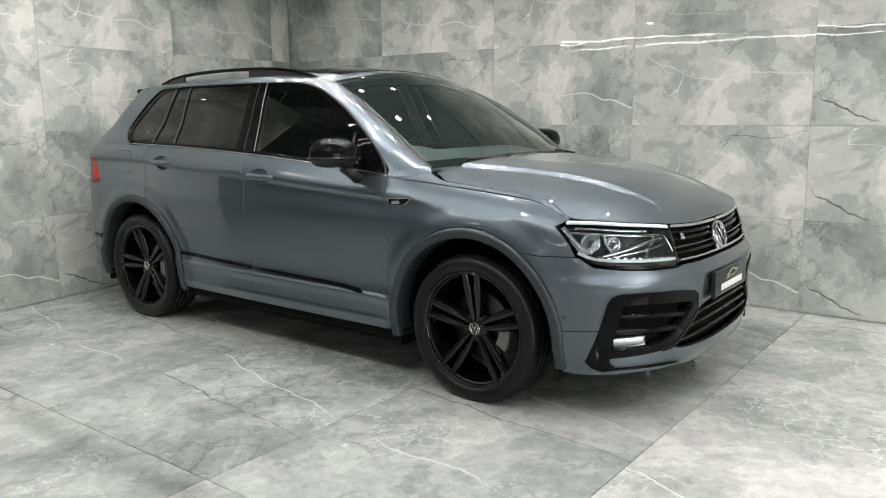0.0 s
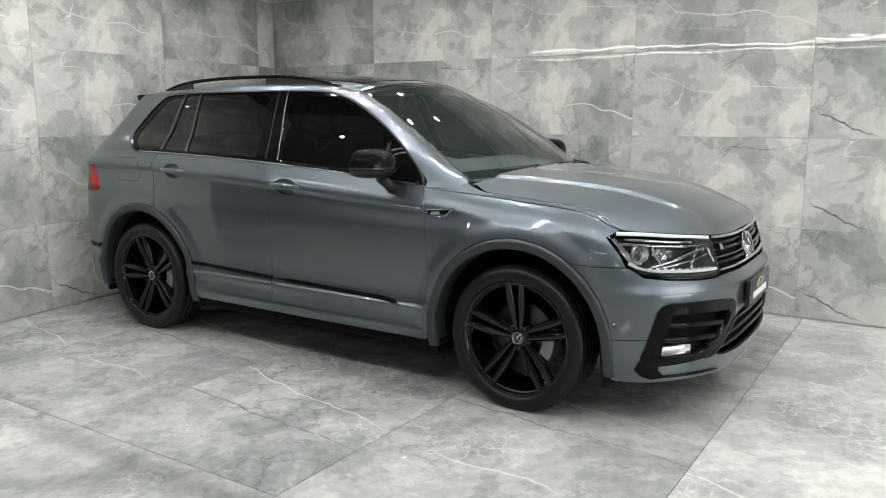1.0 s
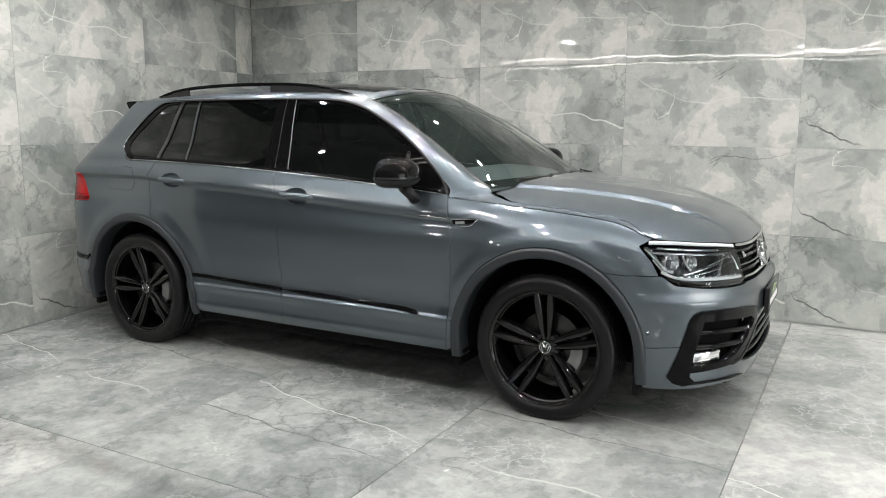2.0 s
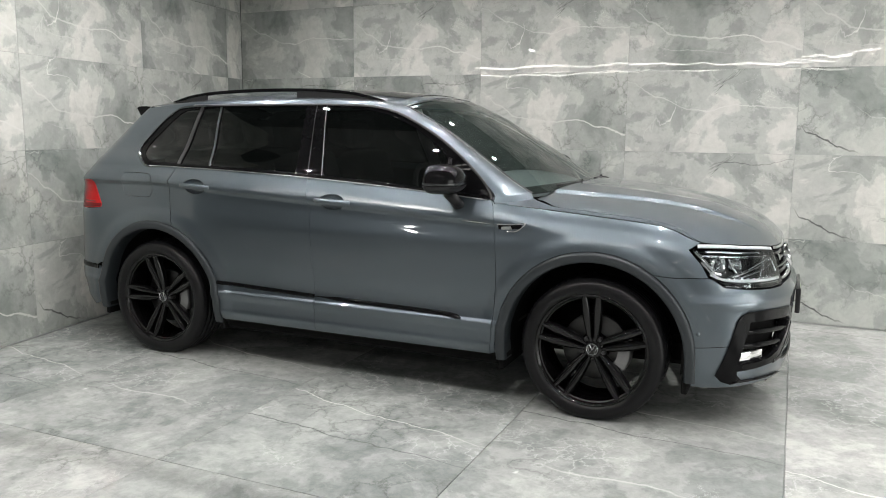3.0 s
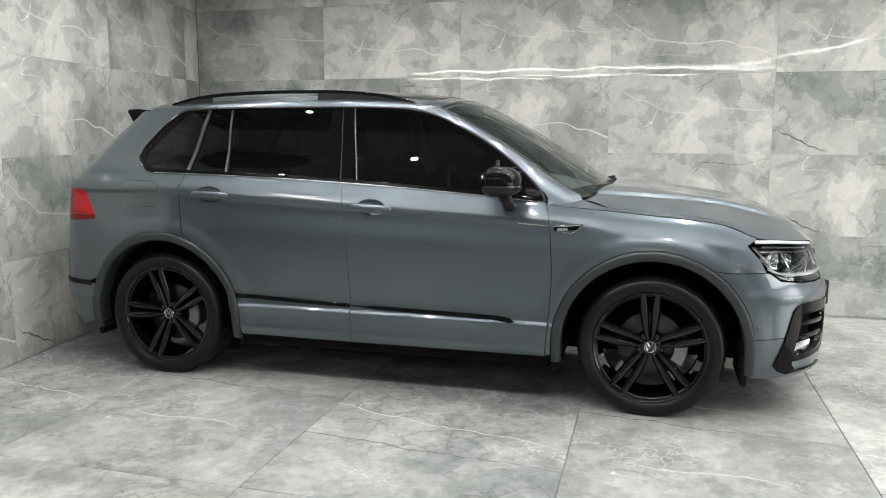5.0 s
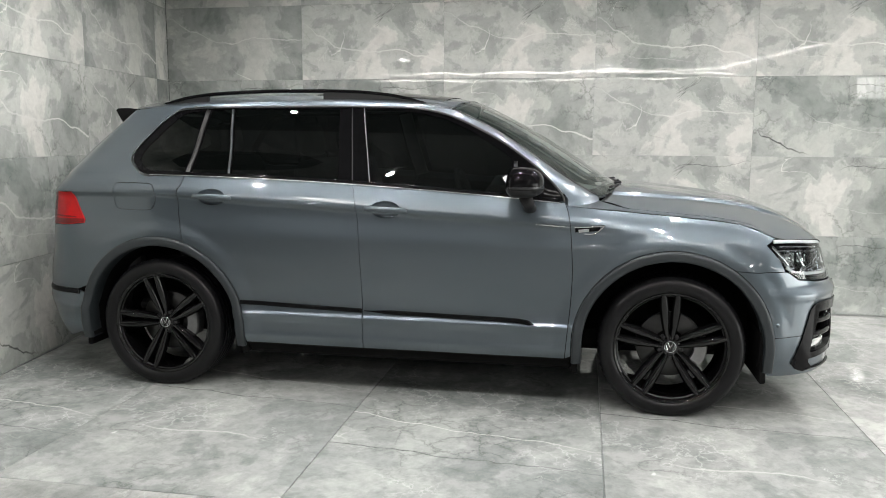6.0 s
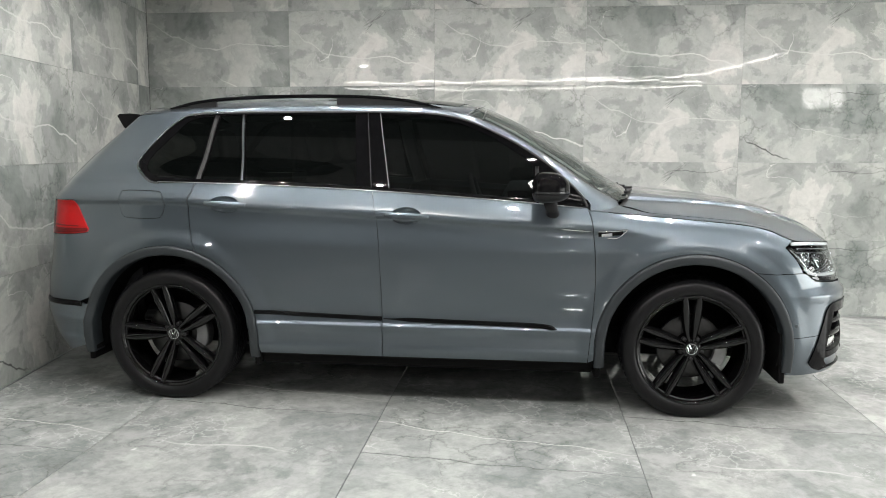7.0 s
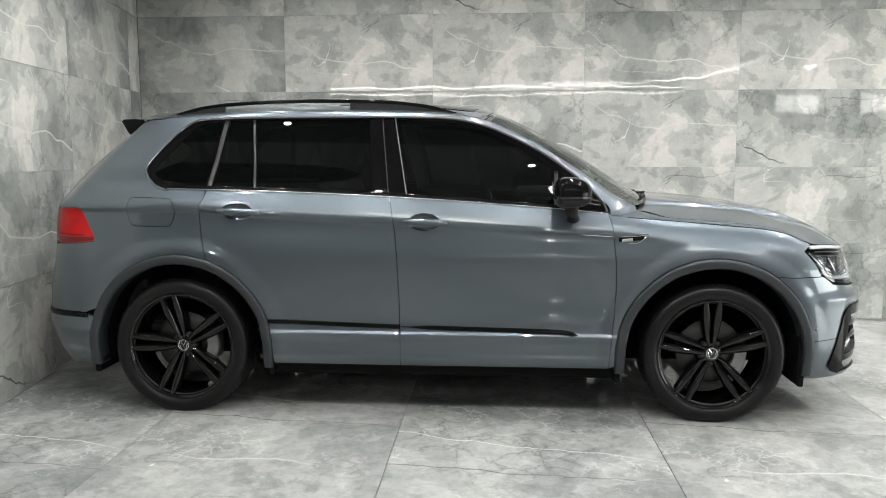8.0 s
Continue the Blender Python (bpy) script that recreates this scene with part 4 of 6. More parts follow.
# ---- wheel arches ----
def flare(ax):
    path = [(ax + 0.4545, 0.226), (ax + 0.4545, 0.26)] + arc(ax, 0.4545, 0, 180, 60) + [(ax - 0.4545, 0.26), (ax - 0.4545, 0.226)]
    path = np.array(path)
    t = np.gradient(path, axis=0)
    t /= np.linalg.norm(t, axis=1)[:, None]
    nrm = np.column_stack([t[:, 1], -t[:, 0]])
    rows = []
    for r, o in ((-0.024, -0.09), (-0.025, 0.000), (-0.022, 0.010), (-0.014, 0.0145), (0.010, 0.0165), (0.019, 0.0145), (0.0235, 0.009), (0.0245, -0.006)):
        q = path + nrm * r
        rows.append(skin(s_at(q[:, 0], np.maximum(q[:, 1], 0.24)), np.maximum(q[:, 1], 0.24), o))
        rows[-1][:, 2], rows[-1][:, 0] = q[:, 1], q[:, 0]
    v = np.stack(rows, axis=1)
    return v.reshape(-1, 3), grid_faces(len(path), 8, flip=True)


def liner(ax):
    a = np.radians(np.linspace(-12, 192, 40))
    v = [(ax + 0.436 * math.cos(t), y, HUB_Z + 0.436 * math.sin(t)) for t in a for y in (-0.868, -0.60, -0.52)]
    f = grid_faces(40, 3)
    v += [(ax, -0.52, HUB_Z)]
    f += [(i * 3 + 2, (i + 1) * 3 + 2, 120) for i in range(39)]
    return v, f


for ax in (AXLE_F, AXLE_R):
    pair_plain("wheel_arch", flare(ax), FLARE_GREY, car, "satin grey wheel arch moulding")
    pair_plain("arch_liner", liner(ax), LINER, car)
from_bm("underbody", slab(-0.72, 3.30, -0.56, 0.56, 0.215, 0.36, 0.03), LINER, car, "black underbody")
for sign in (-1, 1):
    from_bm("underbody_side", slab(0.47, 2.21, *sorted((sign * 0.56, sign * 0.845)), 0.185, 0.30, 0.02), LINER, car)
for sign in (-1, 1):
    for x0, x1 in ((2.205, 2.235), (3.100, 3.130), (-0.475, -0.445), (0.445, 0.475)):
        from_bm("splash_guard", slab(x0, x1, *sorted((sign * 0.50, sign * 0.862)), 0.168 if x0 > 2 else 0.18, 0.42, 0.006), LINER, car)
from_bm("front_undertray", slab(3.10, 3.46, -0.60, 0.60, 0.205, 0.222, 0.006), LINER, car)

# ---- wheels ----
TYRE_R, RIM_R, FLOOR_Z = 0.351, 0.270, -0.012


def make_wheel(x, turn_):
    """One wheel, its outer face towards -y."""
    low = FLOOR_Z - HUB_Z
    prof = [(0.252, -0.085), (RIM_R + 0.002, -0.100), (RIM_R + 0.006, -0.107), (0.289, -0.1165), (0.310, -0.1190), (0.327, -0.115), (0.340, -0.104), (0.347, -0.088), (TYRE_R - 0.001, -0.070)]
    for g in (-0.055, -0.018, 0.018, 0.055):
        prof += [(TYRE_R, g - 0.006), (TYRE_R - 0.007, g - 0.004), (TYRE_R - 0.007, g + 0.004), (TYRE_R, g + 0.006)]
    prof += [(TYRE_R - 0.001, 0.070), (0.347, 0.088), (0.340, 0.104), (0.327, 0.115), (0.310, 0.119), (0.289, 0.1165), (RIM_R, 0.102), (0.252, 0.085)]
    rim_prof = [(0.270, -0.1045), (0.2635, -0.103), (0.259, -0.094), (0.254, -0.070), (0.247, 0.02), (0.245, 0.10)]
    v, f = lathe(rim_prof, 72)
    wheel = part("wheel", v, f, WHEEL_BLACK, car, "gloss black five twin-spoke alloy wheel")
    wheel.location = (x, -0.785, HUB_Z)
    v, f = lathe(prof, 80)
    # the tyre stands flat on the floor
    part("tyre", [(p[0], p[1], max(p[2], low)) for p in v], f, RUBBER, wheel, "black low-profile tyre")
    v, f = lathe([(0.2640, -0.1005), (0.2680, -0.1080), (0.2740, -0.1090), (0.2775, -0.104)], 72)
    part("rim_flange", v, f, WHEEL_BLACK, wheel)
    # ribbed tread edge
    tv, tf = [], []
    for k in range(64):
        a = 2 * math.pi * k / 64
        for sy in (-1, 1):
            c0 = [(TYRE_R + 0.0006, sy * 0.066), (TYRE_R + 0.0006, sy * 0.082), (0.345, sy * 0.096)]
            i = len(tv)
            for r, y in c0:
                for da in (-0.030, 0.030):
                    tv.append((r * math.cos(a + da), y, r * math.sin(a + da)))
            tf += [(i, i + 2, i + 3, i + 1), (i + 2, i + 4, i + 5, i + 3)]
    part("tread", [(p[0], p[1], max(p[2], low)) for p in tv], tf, RUBBER, wheel, smooth=False, kind="stuff")
    # twin spokes
    for k in range(5):
        sv, sf = [], []
        a = radians(turn_ + 72 * k)
        ca, sa = math.cos(a), math.sin(a)
        for side_ in (-1, 1):
            st = [(0.030, 0.009, 0.0110, -0.064), (0.060, 0.0160, 0.0145, -0.069), (0.10, 0.0210, 0.0185, -0.076), (0.15, 0.0258, 0.0222, -0.086), (0.20, 0.0295, 0.0228, -0.095), (0.245, 0.0325, 0.0190, -0.0985), (0.2655, 0.0340, 0.0150, -0.101)]
            i0 = len(sv)
            for r, off, half, y in st:
                sec = [(half * k_, 0.026 * (1 - math.sqrt(1 - k_ * k_)) if d_ is None else d_) for k_, d_ in ((-1, 0.040), (-1, None), (-0.95, None), (-0.82, None), (-0.58, None), (-0.25, None), (0.25, None), (0.58, None), (0.82, None), (0.95, None), (1, None), (1, 0.040))]
                for w_, d_ in sec:
                    tt = off * side_ + w_
                    sv.append((r * ca - tt * sa, y + d_, r * sa + tt * ca))
            sf += [tuple(i0 + q for q in t) for t in grid_faces(len(st), 12, True, flip=True)]
        part("spoke", sv, sf, WHEEL_BLACK, wheel, sharp=42)
    v, f = lathe([(0.0, -0.0665), (0.030, -0.066), (0.046, -0.060), (0.058, -0.046), (0.066, -0.02), (0.068, 0.0)], 40)
    part("hub", v, f, WHEEL_BLACK, wheel)
    for k in range(5):
        a = radians(turn_ + 36 + 72 * k)
        v, f = lathe([(0.0, -0.062), (0.009, -0.062), (0.0105, -0.060), (0.0105, -0.03)], 8)
        part("wheel_bolt", [(p[0] + 0.055 * math.cos(a), p[1], p[2] + 0.055 * math.sin(a)) for p in v], f, SATIN_BLACK, wheel)
    v, f = lathe([(0.0, -0.0725), (0.024, -0.0725), (0.030, -0.0705), (0.033, -0.066), (0.033, -0.05)], 40)
    cap = part("hub_cap", v, f, WHEEL_BLACK, wheel)
    v, f = lathe([(0.0255, -0.0722), (0.0265, -0.0738), (0.0285, -0.0736), (0.0292, -0.0712)], 40)
    part("cap_ring", v, f, CHROME, cap, "bright ring")
    for pts in ([(-0.013, 0.021), (-0.003, 0.002), (0.0, -0.001), (0.003, 0.002), (0.013, 0.021)], [(-0.022, 0.010), (-0.011, -0.020), (0.0, -0.001), (0.011, -0.020), (0.022, 0.010)]):
        v, f = tube([(px_, -0.0733, pz_) for px_, pz_ in pts], 0.0022, 6)
        part("cap_bar", v, f, CHROME, cap, smooth=False)
    v, f = lathe([(0.075, -0.012), (0.160, -0.012), (0.162, -0.010), (0.162, 0.012), (0.075, 0.012)], 60)
    part("brake_disc", v, f, DISC_METAL, wheel, "bare steel brake disc")
    a0 = radians(-8 if x > 1 else 2)
    cv = []
    for t in np.linspace(a0 - 0.42, a0 + 0.42, 10):
        for r, y in ((0.118, -0.045), (0.174, -0.045), (0.180, -0.035), (0.180, 0.03), (0.118, 0.03)):
            cv.append((r * math.cos(t), y, r * math.sin(t)))
    cf = grid_faces(10, 5, True) + [(0, 1, 2, 3, 4), (49, 48, 47, 46, 45)]
    part("brake_caliper", cv, cf, CAST_GREY, wheel, "grey brake caliper", smooth=False)
    return wheel


for x, a in ((AXLE_F, 92), (AXLE_R, 105)):
    w = make_wheel(x, a)
    far_wheel = copy_thing(w, Matrix.Translation((x, 0.785, HUB_Z)) @ pose(0, 0, 0, 0, 0, 180))
    for o in (w, far_wheel):
        o.name = "wheel"

# ---- headlamps ----
def headlamp(sign):
    fl = (lambda v, f, n: (v, f, n)) if sign < 0 else mirrored
    v, f, n = fl(*skin_sheet(HEADLAMP, out=-0.055, gap=0.001, depth=-0.05, size=0.03))
    lamp = part("headlamp", v, f, LAMP_DARK, car, "headlamp with bright reflectors and twin light strips", n)

    def flat(name, v, f, mat, label="", smooth=True):
        v = np.array(v, float)
        if sign > 0:
            v, f = v * np.array([1, -1, 1]), [tuple(reversed(t)) for t in f]
        return part(name, v, f, mat, lamp, label, smooth=smooth)

    v, f, n = fl(*skin_sheet(HEADLAMP, out=0.001, gap=0.002, depth=0.006, size=0.025))
    part("lens", v, f, LENS, lamp, "clear lens", n)
    flat("light_strip", *skin_strip([(3.150, 0.857), (3.29, 0.854), (3.45, 0.845), (3.60, 0.835), (3.735, 0.821)], 0.0075, -0.006, 0.006), LIGHT_GUIDE, "white light strip")
    flat("light_strip", *skin_strip([(3.165, 0.815), (3.30, 0.808), (3.45, 0.800), (3.60, 0.792), (3.70, 0.786), (3.735, 0.74), (3.745, 0.715)], 0.0045, -0.016, 0.006), CHROME)
    flat("light_strip", *skin_strip([(3.215, 0.735), (3.30, 0.706), (3.45, 0.697), (3.60, 0.690), (3.748, 0.684)], 0.0065, -0.010, 0.006), LIGHT_GUIDE, "white light strip")
    flat("bezel_fin", *skin_strip([(3.26, 0.712), (3.42, 0.682), (3.60, 0.672), (3.74, 0.666)], 0.006, -0.012, 0.008), LAMP_DARK)
    flat("bezel_fin", *skin_strip([(3.33, 0.718), (3.43, 0.735), (3.55, 0.757), (3.68, 0.775)], 0.006, -0.020, 0.010), LAMP_CHROME)
    flat("bezel_fin", *skin_strip([(3.38, 0.712), (3.52, 0.729), (3.66, 0.745), (3.73, 0.755)], 0.004, -0.024, 0.010), LAMP_CHROME)
    flat("bezel_fin", *skin_strip([(3.175, 0.79), (3.20, 0.765), (3.225, 0.745), (3.28, 0.735)], 0.012, -0.024, 0.010), LAMP_CHROME)
    flat("bezel_fin", *skin_strip([(3.135, 0.836), (3.17, 0.806), (3.20, 0.778), (3.235, 0.742)], 0.008, -0.010, 0.008), LAMP_CHROME)
    flat("bezel_fin", *skin_strip([(3.19, 0.832), (3.30, 0.827), (3.45, 0.818), (3.60, 0.809)], 0.005, -0.022, 0.008), LAMP_CHROME)
    flat("bezel_fin", *skin_strip([(3.56, 0.70), (3.60, 0.74), (3.64, 0.785)], 0.006, -0.024, 0.008), LAMP_CHROME)
    flat("bezel_fin", *skin_strip([(3.345, 0.80), (3.365, 0.76), (3.40, 0.72)], 0.010, -0.028, 0.008), LAMP_CHROME)
    for k in range(10):
        s0 = 3.31 + 0.042 * k
        flat("reflector_cell", *skin_strip([(s0, 0.712 - 0.02 * k * 0.1), (s0 + 0.030, 0.711 - 0.02 * k * 0.1)], 0.007, -0.026, 0.008, 3), LAMP_CHROME)
    for s0, z0, r0 in ((3.275, 0.770, 0.034), (3.40, 0.762, 0.024)):
        c = skin(np.array(s0), np.array(z0), -0.030)
        nn = skin_normal(np.array([s0]), np.array([z0]))[0] * np.array([1, 1, 0]) + np.array([0.5, 0, 0])
        nn /= np.linalg.norm(nn)
        q = Vector((0, -1, 0)).rotation_difference(Vector(nn)).to_matrix()
        v, f = lathe([(0.0, -0.006), (r0 * 0.45, -0.004), (r0 * 0.8, 0.003), (r0, 0.012)], 28)
        flat("projector", [q @ Vector(p) + Vector(c) for p in v], f, LENS, "clear projector lens")
        v, f = lathe([(r0 + 0.002, 0.006), (r0 + 0.003, -0.004), (r0 + 0.008, -0.004), (r0 + 0.011, 0.02)], 28)
        flat("projector_ring", [q @ Vector(p) + Vector(c) for p in v], f, LAMP_CHROME)
        v, f = lathe([(0.0, 0.030), (r0 * 0.7, 0.022), (r0 * 1.05, 0.006)], 28)
        flat("reflector_bowl", [q @ Vector(p) + Vector(c) for p in v], f, LAMP_CHROME)
    return lamp


headlamp(-1), headlamp(1)

# ---- grille and emblem ----
v, f, n = both(skin_sheet(GRILLE, out=-0.045, gap=0.0, depth=-0.04, fixed=S_NOSE, size=0.03))
grille = part("grille", v, f, LINER, car, "black grille with bright horizontal bars", n)


def both_strip(name, pts, half, out, lift, mat, parent, label=""):
    v, f = skin_strip(pts, half, out, lift)
    v = np.array(v)
    part(name, np.vstack([v, v * np.array([1, -1, 1])]), f + [tuple(len(v) + i for i in reversed(t)) for t in f], mat, parent, label)


both_strip("chrome_bar", [(3.750, 0.822), (3.90, 0.813), (4.05, 0.807), (S_NOSE, 0.805)], 0.0065, -0.004, 0.008, CHROME, grille, "bright top bar")
both_strip("chrome_bar", [(3.758, 0.730), (3.90, 0.727), (4.05, 0.725), (S_NOSE, 0.724)], 0.0032, -0.012, 0.010, DARK_CHROME, grille)
both_strip("chrome_bar", [(3.772, 0.676), (3.90, 0.673), (4.05, 0.671), (S_NOSE, 0.670)], 0.005, -0.008, 0.010, CHROME, grille)
both_strip("grille_fin", [(3.765, 0.790), (3.90, 0.783), (4.05, 0.778), (S_NOSE, 0.776)], 0.008, -0.022, 0.012, GLOSS_BLACK, grille)
both_strip("grille_fin", [(3.765, 0.762), (3.90, 0.757), (4.05, 0.753), (S_NOSE, 0.752)], 0.008, -0.022, 0.012, GLOSS_BLACK, grille)
both_strip("grille_fin", [(3.765, 0.704), (3.90, 0.701), (4.05, 0.698), (S_NOSE, 0.697)], 0.008, -0.022, 0.012, GLOSS_BLACK, grille)
v, f = skin_strip([(3.815, 0.772), (3.845, 0.770)], 0.014, -0.004, 0.006)
part("small_badge", v, f, CHROME, grille, "small bright badge")
EMBLEM = Vector((3.512, 0, 0.735))
tip = Matrix.Rotation(radians(-17), 3, "Y") @ Matrix.Rotation(radians(90), 3, "Z")
v, f = lathe([(0.0, 0.0), (0.058, 0.0), (0.062, 0.012), (0.062, 0.05)], 48)
emblem = part("emblem", [tip @ Vector(p) + EMBLEM for p in v], f, GLOSS_BLACK, grille, "round bright emblem on black")
v, f = lathe([(0.054, 0.004), (0.056, -0.006), (0.063, -0.007), (0.068, 0.002), (0.068, 0.02)], 48)
part("emblem_ring", [tip @ Vector(p) + EMBLEM for p in v], f, CHROME, emblem)
for pts in ([(-0.026, 0.046), (-0.006, 0.004), (0.0, -0.002), (0.006, 0.004), (0.026, 0.046)], [(-0.048, 0.020), (-0.024, -0.044), (0.0, -0.002), (0.024, -0.044), (0.048, 0.020)]):
    v, f = tube([(px_, -0.004, pz_) for px_, pz_ in pts], 0.0058, 8)
    part("emblem_bar", [tip @ Vector(p) + EMBLEM for p in v], f, CHROME, emblem)

# ---- lower front: side intakes, lower grille, lip ----
intake_in = [(3.415, 0.520), (3.556, 0.518), (3.805, 0.496), (3.838, 0.470), (3.80, 0.430), (3.66, 0.345), (3.575, 0.326), (3.366, 0.318), (3.383, 0.396), (3.410, 0.481)]
for sign in (-1, 1):
    fl = (lambda v, f, n: (v, f, n)) if sign < 0 else mirrored
    v, f, n = fl(*skin_sheet(INTAKE, [intake_in], out=0.007, gap=-0.004, depth=0.05, size=0.02))
    frame_part = part("side_intake", v, f, GLOSS_BLACK, car, "gloss black intake frame", n)
    v, f, n = fl(*skin_sheet(INTAKE, out=-0.06, gap=-0.004, depth=0.003, size=0.03))
    part("intake_back", v, f, LINER, frame_part, normals=n)

    def flat(name, vf, mat, label=""):
        v, f = np.array(vf[0]), vf[1]
        if sign > 0:
            v, f = v * np.array([1, -1, 1]), [tuple(reversed(t)) for t in f]
        return part(name, v, f, mat, frame_part, label)

    flat("intake_fin", skin_strip([(3.400, 0.470), (3.55, 0.462), (3.68, 0.450), (3.78, 0.438)], 0.012, -0.014, 0.012), GLOSS_BLACK)
    flat("intake_fin", skin_strip([(3.378, 0.407), (3.50, 0.402), (3.60, 0.396), (3.71, 0.386)], 0.012, -0.012, 0.012), GLOSS_BLACK)
    flat("intake_fin", skin_strip([(3.63, 0.306), (3.71, 0.318), (3.80, 0.379), (3.886, 0.443)], 0.013, 0.001, 0.008), GLOSS_BLACK)
    fog = flat("fog_lamp", skin_strip([(3.392, 0.350), (3.47, 0.351), (3.545, 0.351)], 0.021, -0.034, 0.008), SATIN_METAL, "bright fog lamp")
    v, f = skin_strip([(3.386, 0.350), (3.47, 0.351), (3.552, 0.351)], 0.026, -0.022, 0.006)
    v = np.array(v) * (np.array([1, -1, 1]) if sign > 0 else 1)
    part("fog_lens", v, f if sign < 0 else [tuple(reversed(t)) for t in f], LENS, frame_part, "clear lens")
LOWER = [(3.70, 0.303), (3.80, 0.375), (3.885, 0.437), (3.93, 0.462), (4.05, 0.48), (S_NOSE, 0.49), (S_NOSE, 0.268), (4.0, 0.272), (3.78, 0.284), (3.70, 0.296)]
v, f, n = both(skin_sheet(LOWER, out=-0.05, gap=0.0, depth=-0.04, fixed=S_NOSE, size=0.03))
low_grille = part("lower_grille", v, f, LINER, car, "black lower grille with slim fins", n)
for z, s0 in ((0.432, 3.90), (0.384, 3.83), (0.334, 3.76)):
    both_strip("grille_fin", [(s0, z - 0.012), (3.95, z - 0.004), (4.08, z), (S_NOSE, z)], 0.009, -0.014, 0.012, GLOSS_BLACK, low_grille)
both_strip("grille_edge", [(3.71, 0.303), (3.79, 0.288), (4.0, 0.277), (S_NOSE, 0.273)], 0.004, 0.001, 0.004, GLOSS_BLACK, low_grille)
for sign in (-1, 1):
    v, f = skin_strip([(3.345, 0.236), (3.40, 0.240), (3.507, 0.240), (3.637, 0.234), (3.745, 0.226)], 0.006, 0.0, 0.010, taper=True)
    v = np.array(v) * (np.array([1, -1, 1]) if sign > 0 else 1)
    part("lip_blade", v, f if sign < 0 else [tuple(reversed(t)) for t in f], GLOSS_BLACK, low_grille)
    c = skin(np.array(3.165), np.array(0.466), 0.0005)
    v, f = lathe([(0.0, -0.002), (0.008, -0.002), (0.0095, 0.0005), (0.012, 0.0015)], 16)
    v = [(p[0] + c[0], (c[1] + p[1]) * (1 if sign < 0 else -1), p[2] + c[2]) for p in v]
    part("parking_sensor", v, f, PAINT, bumper)

# ---- plate ----
plate = from_bm("plate_holder", slab(3.563, 3.578, -0.225, 0.225, 0.472, 0.592, 0.004, 2), PLATE_BLACK, car, "black plate with a car outline mark and white print", True)
part("plate_mark", *tube([(3.5795, -0.075, 0.553), (3.5795, -0.045, 0.560), (3.5795, -0.02, 0.574), (3.5795, 0.02, 0.576), (3.5795, 0.05, 0.562), (3.5795, 0.085, 0.565)], 0.0022, 6), GREEN_INK, plate)
part("plate_mark", *tube([(3.5795, -0.08, 0.540), (3.5795, -0.03, 0.548), (3.5795, 0.03, 0.545), (3.5795, 0.07, 0.556)], 0.0018, 6), GREEN_INK, plate)
for k in range(10):
    y = -0.145 + k * 0.0305
    from_bm("print_bar", slab(3.5775, 3.5790, y, y + 0.024, 0.494, 0.524), WHITE_INK, plate)
from_bm("plate_edge", slab(3.560, 3.583, -0.240, -0.228, 0.468, 0.596, 0.003), SATIN_BLACK, plate)

# ---- tail lamps, spoiler ----
for sign in (-1, 1):
    fl = (lambda v, f, n: (v, f, n)) if sign < 0 else mirrored
    v, f, n = fl(*skin_sheet(TAIL_LAMP, out=0.002, gap=-0.0012, depth=0.01, size=0.02))
    lamp = part("tail_lamp", v, f, RED_LENS, car, "red tail lamp lens", n)
    v, f, n = fl(*skin_sheet(TAIL_LAMP, out=-0.010, gap=-0.002, depth=0.016, size=0.03))
    part("reflector", v, f, RED_INNER, lamp, "red reflector", n)
    for pts in ([(-0.93, 0.900), (-0.70, 0.906), (-0.49, 0.902)],):
        v, f = skin_strip(pts, 0.003, -0.009, 0.002)
        v = np.array(v) * (np.array([1, -1, 1]) if sign > 0 else 1)
        part("lamp_rib", v, f if sign < 0 else [tuple(reversed(t)) for t in f], DARK_RED, lamp)
    v, f, n = fl(*skin_sheet([(-0.98, 0.884), (-0.70, 0.890), (-0.440, 0.893), (-0.430, 0.882), (-0.438, 0.875), (-0.52, 0.867), (-0.98, 0.852)], out=-0.006, gap=0.0, depth=0.003, size=0.03))
    part("lower_reflector", v, f, DARK_RED, lamp, "dark red lower band", n)
    v, f = skin_strip([(-0.488, 0.486), (-0.62, 0.486), (-0.80, 0.486), (-1.0, 0.486)], 0.012, 0.0, 0.006)
    v = np.array(v) * (np.array([1, -1, 1]) if sign > 0 else 1)
    part("bumper_strip", v, f if sign < 0 else [tuple(reversed(t)) for t in f], GLOSS_BLACK, rear_bump, "black bumper strip")
sp, fins = [], []
for y in np.linspace(-1, 1, 25):
    k = abs(y) ** 3
    yy = 0.585 * y
    top = 1.528 - 0.036 * y * y - 0.012 * k
    sec = [(-0.20, top + 0.006), (-0.28, top + 0.003), (-0.375 + 0.03 * k, top - 0.006), (-0.392 + 0.03 * k, top - 0.016), (-0.375 + 0.03 * k, top - 0.030), (-0.28, top - 0.045), (-0.20, top - 0.02)]
    sp += [(px_, yy, pz_) for px_, pz_ in sec]
f = grid_faces(25, 7, True) + [tuple(range(7)), tuple(range(24 * 7 + 6, 24 * 7 - 1, -1))]
spoiler = part("roof_spoiler", sp, f, GLOSS_BLACK, car, "gloss black roof spoiler", smooth=False)
